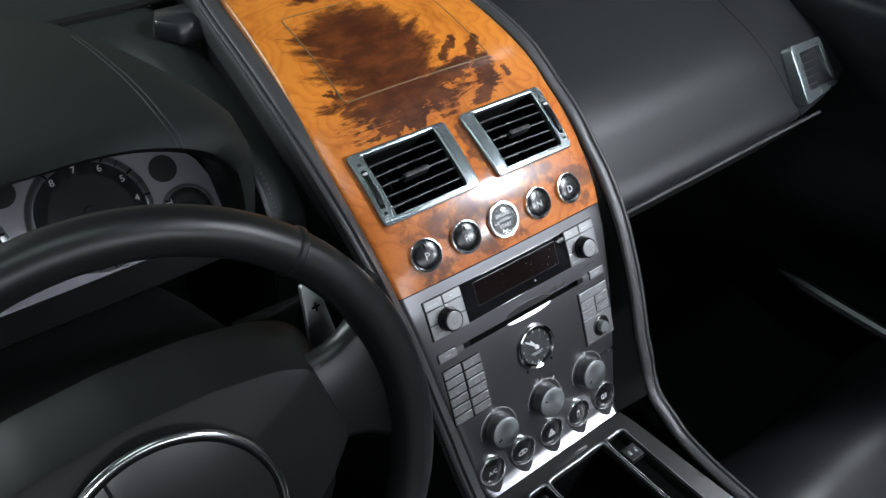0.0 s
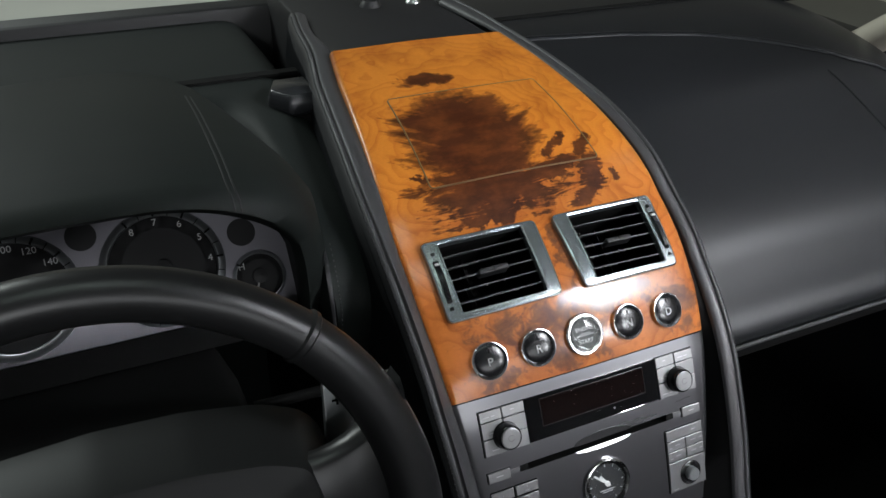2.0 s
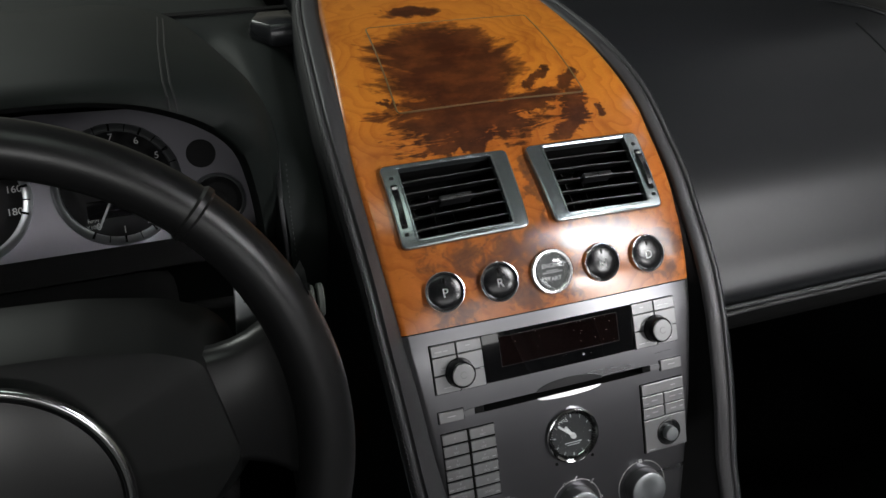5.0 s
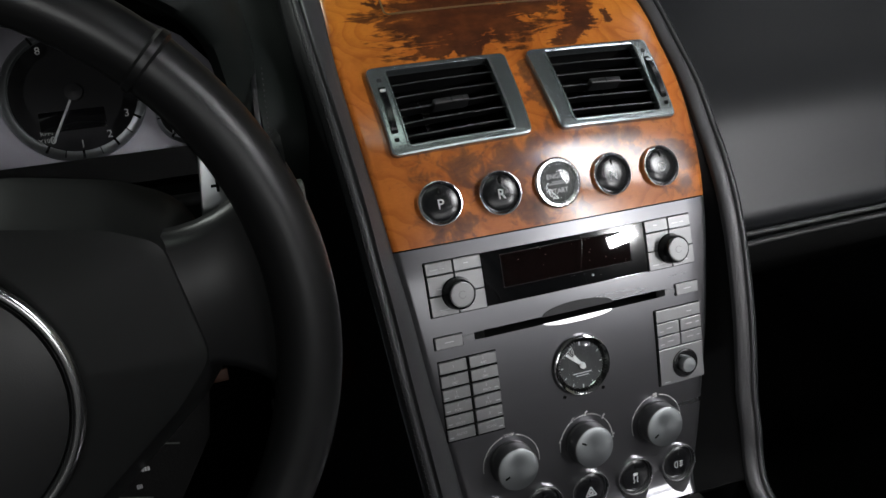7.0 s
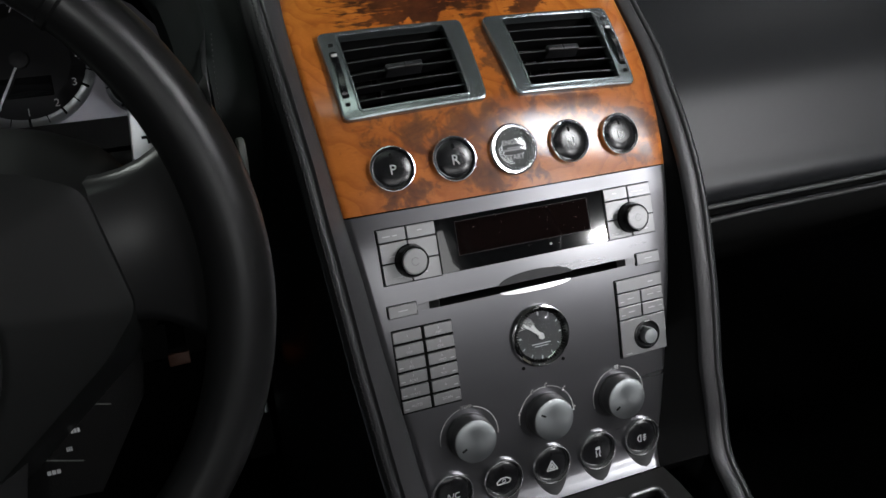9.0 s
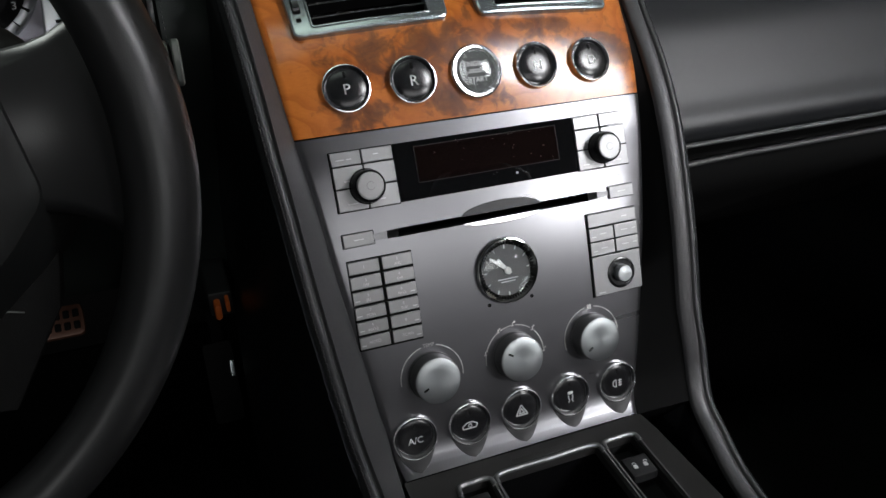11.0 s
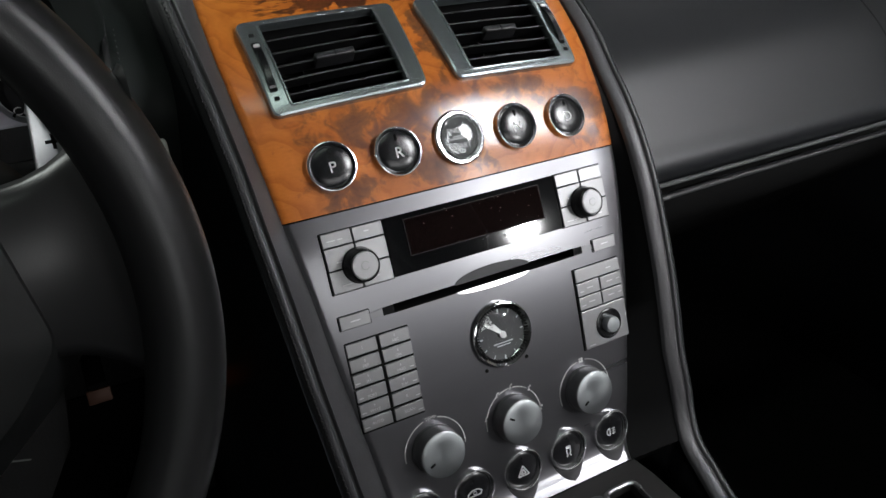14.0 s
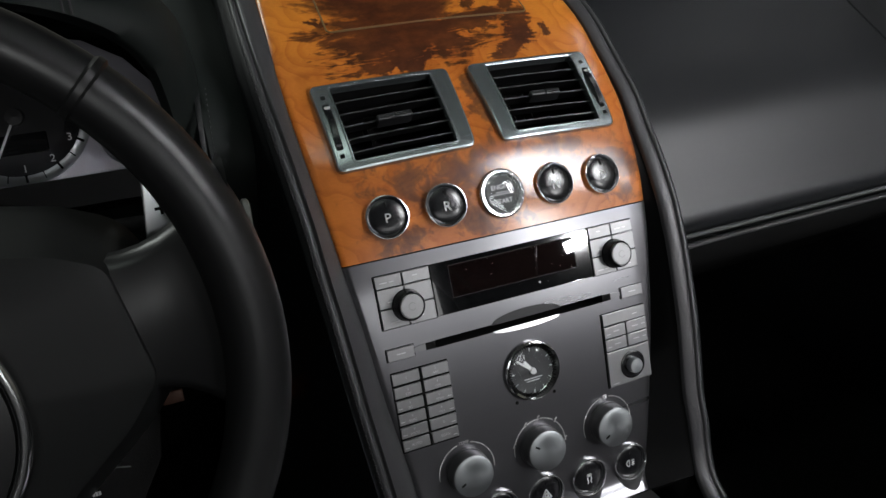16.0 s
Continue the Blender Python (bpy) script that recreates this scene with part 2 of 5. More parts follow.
    slow2 = noise_at(1, 2, 0.5, stretched(40, 26, 9.0))
    field = calc("ADD", cloud(-0.022, 0.225, 0.075, 0.095, plain.outputs[0], plain.outputs[1]),
                 calc("ADD", calc("MULTIPLY", slow1.outputs["Fac"], 1.3), calc("MULTIPLY", slow2.outputs["Fac"], 0.30)))
    saw = calc("FRACT", calc("MULTIPLY", field, 5.5))
    saw2 = calc("FRACT", calc("MULTIPLY", field, 17.0))
    ring = calc("MINIMUM", calc("MULTIPLY", calc("MINIMUM", calc("MULTIPLY", calc("SUBTRACT", 1.0, saw), 9.0), saw), 2.0), 1.0)
    ring = calc("SUBTRACT", ring, calc("MULTIPLY", calc("SUBTRACT", 1.0, saw2), 0.22))
    fine = noise_at(1, 3, 0.6, stretched(260, 700))
    base = ramp(ring, (0.0, (0.445, 0.138, 0.0145)), (0.40, (0.487, 0.157, 0.0168)), (1.0, (0.53, 0.180, 0.0205)))
    # redder towards the lower strip
    grad = N.new("ShaderNodeSeparateXYZ")
    L.new(uv.outputs[0], grad.inputs[0])
    g = N.new("ShaderNodeMapRange")
    g.inputs[1].default_value, g.inputs[2].default_value = 0.10, 0.20
    L.new(grad.outputs[1], g.inputs[0])

    def blend(a, c, f):
        k = N.new("ShaderNodeMix")
        k.data_type = "RGBA"
        for i, v in ((0, f), (6, a), (7, c)):
            if isinstance(v, tuple):
                k.inputs[i].default_value = (*v, 1)
            else:
                L.new(v, k.inputs[i])
        return k.outputs[2]

    red = ramp(ring, (0.0, (0.36, 0.095, 0.012)), (0.3, (0.40, 0.110, 0.014)), (1.0, (0.45, 0.130, 0.018)))
    col = blend(red, base, g.outputs[0])
    col = blend(col, (0.085, 0.032, 0.016), lmask)
    heart = blend((0.056, 0.0145, 0.0045), (0.120, 0.034, 0.008), ramp(noise_at(1, 4, 0.6, stretched(30, 55, 2.0)).outputs["Fac"], (0.42, (0, 0, 0)), (0.66, (1, 1, 1))))
    col = blend(col, heart, dmask)
    tint = N.new("ShaderNodeMix")
    tint.data_type, tint.blend_type = "RGBA", "MULTIPLY"
    tint.inputs[0].default_value = 0.22
    L.new(col, tint.inputs[6])
    L.new(ramp(fine.outputs["Fac"], (0.3, (0.7, 0.7, 0.7)), (0.7, (1.2, 1.2, 1.2))), tint.inputs[7])
    broad = N.new("ShaderNodeMix")
    broad.data_type, broad.blend_type = "RGBA", "MULTIPLY"
    broad.inputs[0].default_value = 1.0
    L.new(tint.outputs[2], broad.inputs[6])
    L.new(ramp(noise_at(1, 4, 0.6, stretched(22, 16, 11.0), 0.8).outputs["Fac"], (0.32, (0.74, 0.66, 0.6)), (0.5, (1.0, 1.0, 1.0)), (0.7, (1.1, 1.12, 1.15))), broad.inputs[7])
    L.new(broad.outputs[2], b.inputs["Base Color"])
    b.inputs["Roughness"].default_value = 0.5
    b.inputs["Specular IOR Level"].default_value = 0.15
    b.inputs["Coat Weight"].default_value = 1.0
    b.inputs["Coat Roughness"].default_value = 0.2
    return m


WOOD = burl()


# ---------------------------------------------------------------- building tools
def thing(name, label, category, at=(0, 0, 0), group=""):
    ob = new(name)
    ob.empty_display_size = 0.05
    ob.location = at
    return tagged(ob, label, category, group)


def part(name, bm, mat, parent=None, label="", smooth=35, m=None):
    """Links a bmesh as one mesh object under a thing or a part. The bmesh is in world metres unless m is given (its pose under the parent)."""
    bmesh.ops.recalc_face_normals(bm, faces=bm.faces[:])
    for f in bm.faces:
        f.smooth = True
    for e in bm.edges:
        if len(e.link_faces) == 2 and e.calc_face_angle(0) > radians(smooth):
            e.smooth = False
    me = bpy.data.meshes.new(name)
    bm.to_mesh(me)
    bm.free()
    me.materials.append(mat)
    ob = new(name, me)
    if parent:
        ob.parent = parent
        if m is None:
            bpy.context.view_layer.update()
            ob.matrix_parent_inverse = parent.matrix_world.inverted()
    if m is not None:
        ob.matrix_basis = m
    if label:
        tagged(ob, label)
    return ob


def catmull(points, n=12):
    P = np.array(points, float)
    P = np.vstack([2 * P[0] - P[1], P, 2 * P[-1] - P[-2]])
    out = []
    for i in range(1, len(P) - 2):
        p0, p1, p2, p3 = P[i - 1:i + 3]
        t1 = np.linalg.norm(p1 - p0) ** 0.5
        t2 = t1 + np.linalg.norm(p2 - p1) ** 0.5
        t3 = t2 + np.linalg.norm(p3 - p2) ** 0.5
        t = np.linspace(t1, t2, n, endpoint=False)[:, None]
        a1 = (t1 - t) / t1 * p0 + t / t1 * p1
        a2 = (t2 - t) / (t2 - t1) * p1 + (t - t1) / (t2 - t1) * p2
        a3 = (t3 - t) / (t3 - t2) * p2 + (t - t2) / (t3 - t2) * p3
        b1 = (t2 - t) / t2 * a1 + t / t2 * a2
        b2 = (t3 - t) / (t3 - t1) * a2 + (t - t1) / (t3 - t1) * a3
        out.append((t2 - t) / (t2 - t1) * b1 + (t - t1) / (t2 - t1) * b2)
    return np.vstack(out + [P[-2][None]])


# The console's face: a profile in the car's middle plane, z measured from the clock. Flat work on it is done in
# (x, s, h): across the car, along the profile (0 at the joint of wood and metal), and out of the surface.
Z0 = 0.66
PROFILE = catmull([(-.0475, -.1118), (-.0405, -.1073), (-.0340, -.0975), (-.0250, -.0710), (.0025, -.0015), (.0239, .045), (.046, .088), (.0575, .1105), (.079, .1392), (.105, .158),
                   (.1362, .1757), (.172, .1985), (.235, .2225), (.29, .2345), (.345, .2435), (.399, .2505), (.43, .254)], 40) + [0, Z0]
ARC = np.r_[0, np.cumsum(np.linalg.norm(np.diff(PROFILE, axis=0), axis=1))]
ARC -= ARC[np.argmin(abs(PROFILE[:, 1] - (0.088 + Z0)))]
TAN = np.gradient(PROFILE, axis=0)
TAN /= np.linalg.norm(TAN, axis=1)[:, None]
NOR = np.stack([-TAN[:, 1], TAN[:, 0]], 1)


def on(x, s, h=0.0):
    """The world place of (x, s, h) on the console's face."""
    c = np.interp(s, [-.23, -.02, .01, .03, .06, .12, .3], [.1, .1, .3, .5, .7, .3, .15])
    h = h - c * x * x
    y, z = np.interp(s, ARC, PROFILE[:, 0]), np.interp(s, ARC, PROFILE[:, 1])
    ny, nz = np.interp(s, ARC, NOR[:, 0]), np.interp(s, ARC, NOR[:, 1])
    if s < ARC[0]:
        y, z = y - (ARC[0] - s) * TAN[0, 0], z - (ARC[0] - s) * TAN[0, 1]
    return Vector((x, y + ny * h, z + nz * h))


def cpart(name, bm, mat, parent, label="", smooth=20):
    """Like part(), for a bmesh laid out flat in (x, s, h)."""
    lay = bm.loops.layers.uv.new("uv")
    for f in bm.faces:
        for lp in f.loops:
            lp[lay].uv = lp.vert.co.xy
    for v in bm.verts:
        v.co = on(*v.co)
    return part(name, bm, mat, parent, label, smooth)


def rquad(corners, r, n=4, cut=1):
    """A rounded outline, counter-clockwise, from four corners; cut: pieces of each side."""
    out = []
    C = [Vector(c).to_2d() for c in corners]
    k = len(C)
    for i in range(k):
        p, a, b = C[i], (C[i - 1] - C[i]).normalized(), (C[(i + 1) % k] - C[i]).normalized()
        for j in range(n + 1):
            t = j / n
            out.append(p + a * r * (1 - t) ** 2 + b * r * t * t)
        q = C[(i + 1) % k]
        e = p + b * r
        g = q - b * r
        for j in range(1, cut):
            out.append(e.lerp(g, j / cut))
    return out


def rrect(x0, x1, y0, y1, r, n=3, cut=1):
    return rquad([(x0, y0), (x1, y0), (x1, y1), (x0, y1)], r, n, cut)


def circle(cx, cy, r, n=32, a0=0.0):
    return [Vector((cx + r * math.cos(a0 + 2 * math.pi * i / n), cy + r * math.sin(a0 + 2 * math.pi * i / n))) for i in range(n)]


def inset(o, d):
    k = len(o)
    out = []
    for i in range(k):
        e1, e2 = (o[i] - o[i - 1]), (o[(i + 1) % k] - o[i])
        e1, e2 = (e1.normalized() if e1.length > 1e-9 else e2.normalized()), (e2.normalized() if e2.length > 1e-9 else e1.normalized())
        n = Vector((-e1.y - e2.y, e1.x + e2.x))
        n = n.normalized() if n.length > 1e-6 else Vector((-e1.y, e1.x))
        out.append(o[i] + n * d)
    return out


def loft(bm, rings, cap0=True, cap1=True, closed=True):
    """Skins rows of 3D points; closed rows are loops."""
    V = [[bm.verts.new(p) for p in r] for r in rings]
    k = len(V[0])
    for a, b in zip(V, V[1:]):
        for i in range(k if closed else k - 1):
            j = (i + 1) % k
            bm.faces.new((a[i], a[j], b[j], b[i]))
    if closed and cap0:
        bm.faces.new(V[0][::-1])
    if closed and cap1:
        bm.faces.new(V[-1])
    return bm


def prism(o, h0, h1, bev=0.0004, bm=None):
    bm = bm or bmesh.new()
    rows = [[(p.x, p.y, h0) for p in o], [(p.x, p.y, h1 - bev) for p in o], [(p.x, p.y, h1 - bev * 0.3) for p in inset(o, bev * 0.3)], [(p.x, p.y, h1) for p in inset(o, bev)]]
    return loft(bm, rows, True, True)


def frame_prism(outer, inner, h0, h1, bev, bm=None):
    bm = bm or bmesh.new()
    rows = [[(p.x, p.y, h0) for p in outer], [(p.x, p.y, h1 - bev) for p in outer], [(p.x, p.y, h1 - .3 * bev) for p in inset(outer, .3 * bev)], [(p.x, p.y, h1) for p in inset(outer, bev)],
            [(p.x, p.y, h1) for p in inset(inner, -bev)], [(p.x, p.y, h1 - .3 * bev) for p in inset(inner, -.3 * bev)], [(p.x, p.y, h1 - bev) for p in inner], [(p.x, p.y, h0) for p in inner]]
    V = [[bm.verts.new(p) for p in r] for r in rows]
    k = len(outer)
    for a, b in zip(V, V[1:] + V[:1]):
        for i in range(k):
            j = (i + 1) % k
            bm.faces.new((a[i], a[j], b[j], b[i]))
    return bm


def lathe(cx, cy, prof, n=32, bm=None):
    """A turned shape about the axis h at (cx, cy); prof: (radius, h)."""
    bm = bm or bmesh.new()
    rows = [[(cx + r * math.cos(2 * math.pi * i / n), cy + r * math.sin(2 * math.pi * i / n), h) for i in range(n)] for r, h in prof]
    return loft(bm, rows, prof[0][0] > 0.00002, prof[-1][0] < 0.002)


def turn_uv(bm, cx, cy):
    """A second uv layer that runs outward and round a turned part."""
    lay = bm.loops.layers.uv.new("turn")
    for f in bm.faces:
        mid = f.calc_center_median()
        a0 = math.atan2(mid.y - cy, mid.x - cx)
        for lp in f.loops:
            dx, dy = lp.vert.co.x - cx, lp.vert.co.y - cy
            a = (math.atan2(dy, dx) - a0 + math.pi) % (2 * math.pi) - math.pi
            lp[lay].uv = (math.hypot(dx, dy) * 20, a0 + a)


def bar(bm, p, q, w, h0, h1):
    """A straight bar of width w from p to q in the flat plane."""
    p, q = Vector(p), Vector(q)
    d = (q - p).normalized() * w / 2
    n = Vector((-d.y, d.x))
    o = [p - d * 0 - n, q - n, q + n, p + n]
    return loft(bm, [[(v.x, v.y, h0) for v in o], [(v.x, v.y, h1) for v in o]])


def arc_strip(bm, cx, cy, r, a0, a1, w, h0, h1, n=24):
    rows = []
    for i in range(n + 1):
        a = radians(a0 + (a1 - a0) * i / n)
        c, s = math.cos(a), math.sin(a)
        rows.append([(cx + (r - w / 2) * c, cy + (r - w / 2) * s, h0), (cx + (r + w / 2) * c, cy + (r + w / 2) * s, h0),
                     (cx + (r + w / 2) * c, cy + (r + w / 2) * s, h1), (cx + (r - w / 2) * c, cy + (r - w / 2) * s, h1)])
    return loft(bm, rows)


def lettering(text, size, cx, cy, h, thick=0.0002, turn=0.0):
    """Flat letters as a bmesh, centred."""
    cu = bpy.data.curves.new("letters", "FONT")
    cu.body, cu.size, cu.align_x, cu.align_y = text, size, "CENTER", "CENTER"
    cu.resolution_u = 3
    ob = new("letters", cu)
    me = bpy.data.meshes.new_from_object(ob.evaluated_get(bpy.context.evaluated_depsgraph_get()))
    bm = bmesh.new()
    bm.from_mesh(me)
    bpy.data.objects.remove(ob)
    bpy.data.curves.remove(cu)
    bpy.data.meshes.remove(me)
    c, s = math.cos(radians(turn)), math.sin(radians(turn))
    for v in bm.verts:
        x, y = v.co.x, v.co.y
        v.co = (cx + c * x - s * y, cy + s * x + c * y, h + thick)
    return bm


def half_width(s):
    return float(np.interp(s, [-.23, -.221, -.19, -.09, 0, .04, .09, .15, .2, .27, .35, .405, .44],
                           [.085, .087, .0935, .1085, .119, .1225, .1255, .1265, .1225, .1155, .106, .0965, .090]))


def face_panel(name, s0, s1, step, fixed, holes, mat, parent, label, more=(), back=0.03, gap=0.0):
    """A piece of the console's face with openings, rounded long edges and a skirt behind."""
    ss = sorted({round(v, 5) for v in [*np.linspace(s0, s1, max(2, int((s1 - s0) / step) + 1)), *more]})
    f = max(fixed)
    bm = bmesh.new()
    rows, xs_n = [], None
    inner = sorted({*fixed, *[-v for v in fixed], *np.linspace(-min(fixed), min(fixed), 5)})
    for s in ss:
        w = half_width(s) - gap
        g = min(f, w - 0.008)
        side = [(g + (w - 0.005 - g) * 0.5, 0), (w - 0.005, 0), (w - 0.002, -0.0006), (w - 0.0006, -0.002), (w, -0.005), (w, -back)]
        k = g / f
        row = [(-x, h) for x, h in side[::-1]] + [(x * k if abs(x) > 0.0666 and k < 1 else x, 0) for x in inner] + side
        rows.append([bm.verts.new((x, s, h)) for x, h in row])
    for a, b in zip(rows, rows[1:]):
        for i in range(len(a) - 1):
            cx, cy = (a[i].co.x + a[i + 1].co.x) / 2, (a[i].co.y + b[i].co.y) / 2
            if any(x0 < cx < x1 and y0 < cy < y1 for x0, x1, y0, y1 in holes) and abs(a[i].co.z) < 1e-6 and abs(a[i + 1].co.z) < 1e-6:
                continue
            bm.faces.new((a[i], a[i + 1], b[i + 1], b[i]))
    return cpart(name, bm, mat, parent, label, 50)


# ---------------------------------------------------------------- the room and the car's shell
def box(x0, x1, y0, y1, z0, z1, bev=0.0, bm=None):
    bm = bm or bmesh.new()
    o = rrect(x0, x1, y0, y1, bev, 2) if bev else [Vector(p) for p in ((x0, y0), (x1, y0), (x1, y1), (x0, y1))]
    if bev:
        rows = [[(p.x, p.y, z0 + bev) for p in o], [(p.x, p.y, z1 - bev) for p in o], [(p.x, p.y, z1 - bev * .3) for p in inset(o, bev * .3)], [(p.x, p.y, z1) for p in inset(o, bev)]]
        rows.insert(0, [(p.x, p.y, z0) for p in inset(o, bev)])
        return loft(bm, rows)
    return loft(bm, [[(p.x, p.y, z0) for p in o], [(p.x, p.y, z1) for p in o]])


def structure(name, bm, mat, label):
    return tagged(part(name, bm, mat), label, kind="structure")


structure("ground", box(-4.2, 4.2, -4.2, 5.2, -0.1, 0.0), CONCRETE, "grey painted concrete showroom floor")
structure("wall_north", box(-4.2, 4.2, 5.0, 5.2, 0, WALLS_Z), WALLPAINT, "beige painted showroom wall")
structure("wall_south", box(-4.2, 4.2, -4.2, -4.0, 0, WALLS_Z), DARKWALL, "dark grey painted showroom wall")
structure("wall_east", box(4.0, 4.2, -4.0, 5.0, 0, WALLS_Z), WALLPAINT, "beige painted showroom wall")
structure("wall_west", box(-4.2, -4.0, -4.0, 5.0, 0, WALLS_Z), DARKWALL, "dark grey painted showroom wall")
structure("ceiling", box(-4.2, 4.2, -4.2, 5.2, WALLS_Z, WALLS_Z + 0.1), DARKWALL, "dark grey showroom ceiling")
structure("cabin_floor", box(-0.78, 0.78, -1.1, 0.62, 0.0, 0.24, 0.01), CARPET, "black carpet of the car's floor")
structure("bulkhead_front", box(-0.78, 0.78, 0.62, 0.68, 0.0, 0.80), CARPET, "black lined bulkhead in front of the footwells")
structure("bulkhead_rear", box(-0.78, 0.78, -1.16, -1.1, 0.0, 0.80), CARPET, "black carpeted bulkhead behind the seats")


# ---------------------------------------------------------------- centre console
console = thing("centre_console", "centre console with burl wood top and graphite metal fascia", "console", on(0, 0, 0))
fascia = face_panel("fascia", -0.2212, -0.0004, 0.006, [0.0665, 0.082], [(-0.0665, 0.0665, -0.0660, -0.0606)], GRAPHITE, console,
                    "brushed graphite metal fascia", back=0.006, more=(-0.0660, -0.0606, -0.2, -0.205, -0.21, -0.215))
wood = face_panel("wood_panel", 0.0004, 0.4055, 0.007, [0.020, 0.097], [(0.020, 0.097, 0.0648, 0.1265), (-0.097, -0.020, 0.0648, 0.1265)], WOOD, console,
                  "lacquered honey burl wood panel", more=(0.0648, 0.1265))
# the lid in the wood, with a dark joint round it
o = rquad([(-0.081, 0.1775), (0.081, 0.1775), (0.076, 0.2975), (-0.076, 0.2975)], 0.004, 4, 10)
i = inset(o, 0.0006)
cpart("lid_joint", frame_prism(inset(o, -0.0005), i, -0.001, 0.0007, 0.0002), JOINT, wood, "thin gilt joint of the lid")
bm = bmesh.new()
lid_rows = []
for k in range(13):
    s = 0.1782 + (0.2968 - 0.1782) * k / 12
    w = 0.0803 - (s - 0.1782) / 0.1186 * 0.005
    lid_rows.append([(w * (-1 + 2 * j / 12), s, 0.0004) for j in range(13)])
loft(bm, lid_rows, closed=False)
cpart("lid", bm, WOOD, wood)

# display, keys, slot
disp = cpart("radio_display", prism(rrect(-0.0615, 0.0615, -0.0455, -0.0100, 0.0006, 2, 8), -0.001, 0.0010, 0.0003), GLOSS, console, "gloss black radio display, switched off")
so = rrect(-0.0485, 0.0490, -0.0357, -0.0133, 0.0004, 2, 6)
cpart("screen_edge", frame_prism(so, inset(so, 0.0003), 0.0009, 0.0012, 0.0001), PLASTIC, disp)
cpart("screen", prism(inset(so, 0.0004), 0.0002, 0.00112, 0.0001), SCREEN, disp, "dark red-brown screen, switched off")
b = bmesh.new()
for k in range(26):
    x, t = random.uniform(-0.045, 0.058), random.uniform(-0.040, -0.012)
    prism(circle(x, t, random.uniform(0.00010, 0.00024), 6), 0.0010, 0.0012, 0.00002, b)
tagged(cpart("dust_specks", b, PRINT_DIM, disp, "pale dust specks on the glass"), kind="stuff")
cpart("sensor_dot", lathe(0.0175, -0.0395, [(0.0008, 0.0009), (0.0008, 0.0012)], 10), PRINT_DIM, disp)


def key(x0, x1, s0, s1, h=0.0018, text="", bars=(), parent=console, size=0.0032):
    """A flat metal key with its print."""
    k = cpart("key", prism(rrect(x0, x1, s0, s1, 0.0005, 2), 0.0002, h, 0.0004), KEYMETAL, parent)
    if text:
        rows = text.split(" ")
        for n, w in enumerate(rows):
            dy = 0 if len(rows) == 1 else (0.0014, -0.0016)[n]
            cpart("key_lettering", lettering(w, size * (0.85 if len(rows) > 1 else 1), (x0 + x1) / 2, (s0 + s1) / 2 + dy, h), PRINT_DIM, k)
    for bx, bs, bw in bars:
        b = bmesh.new()
        bar(b, (x0 + bx, s0 + bs), (x0 + bx + bw, s0 + bs), 0.0006, h - 0.0001, h + 0.0001)
        cpart("key_mark", b, PRINT_DIM, k)
    return k


for sgn in (-1, 1):
    lo, hi, mid = (0.0620, 0.1005, 0.0815)
    xa = sorted((sgn * lo, sgn * hi))
    cpart("key_well", prism(rrect(xa[0] - 0.0006, xa[1] + 0.0006, -0.0462, -0.0098, 0.0006, 2, 4), -0.001, 0.0004, 0.0002), RUBBER, console)
    for s1, s0 in ((-0.0104, -0.0186), (-0.0192, -0.0320), (-0.0326, -0.0456)):
        for a, b in ((xa[0] + 0.0003, sgn * mid - 0.0004), (sgn * mid + 0.0004, xa[1] - 0.0003)):
            outer = abs(a + b) / 2 > mid
            tri = s0 < -0.04 and sgn > 0
            key(a, b, s0, s1, bars=((0.003, 0.0035, 0.005), (0.0095, 0.0035, 0.003)) if (s1 > -0.012 and outer) or tri else (((0.006, 0.004, 0.006),) if outer else ((0.007, 0.0045, 0.003),)))
    kx = sgn * 0.0812
    kn = cpart("volume_knob" if sgn < 0 else "tuning_knob",
               lathe(kx, -0.0325, [(0.0108, 0.0005), (0.0108, 0.0022), (0.0103, 0.003), (0.0098, 0.0088), (0.0092, 0.0102), (0.0084, 0.0108), (0.0078, 0.0106), (0.0, 0.0106)], 40), BUTTON, console,
               "knurled round knob with a satin metal top")
    cpart("knob_top", lathe(kx, -0.0325, [(0.0083, 0.0104), (0.0081, 0.0111), (0.0074, 0.0114), (0.0, 0.0114)], 36), KEYMETAL, kn)
    b = bmesh.new()
    arc_strip(b, kx, -0.0325, 0.0024, 30, 330, 0.0005, 0.0113, 0.0116, 12)
    cpart("knob_mark", b, KNOBSIDE, kn)
    xs = sorted((sgn * 0.082, sgn * 0.1012))
    cpart("key_well", prism(rrect(xs[0] - 0.0005, xs[1] + 0.0005, -0.0675, -0.0587, 0.0006, 2), -0.001, 0.0004, 0.0002), RUBBER, console)
    key(xs[0] + 0.0002, xs[1] - 0.0002, -0.0671, -0.0591, bars=((0.0065, 0.004, 0.006),))

# number pad: two columns of six keys
PAD_TEXT = [("1", "2 ABC"), ("3 DEF", "4 GHI"), ("5 JKL", "6 MNO"), ("7 PQRS", "8 TUV"), ("9 WXYZ", "0"), ("AUTO", "SCAN")]
cpart("key_well", prism(rrect(-0.1012, -0.0602, -0.1316, -0.0750, 0.0006, 2, 4), -0.001, 0.0004, 0.0002), RUBBER, console)
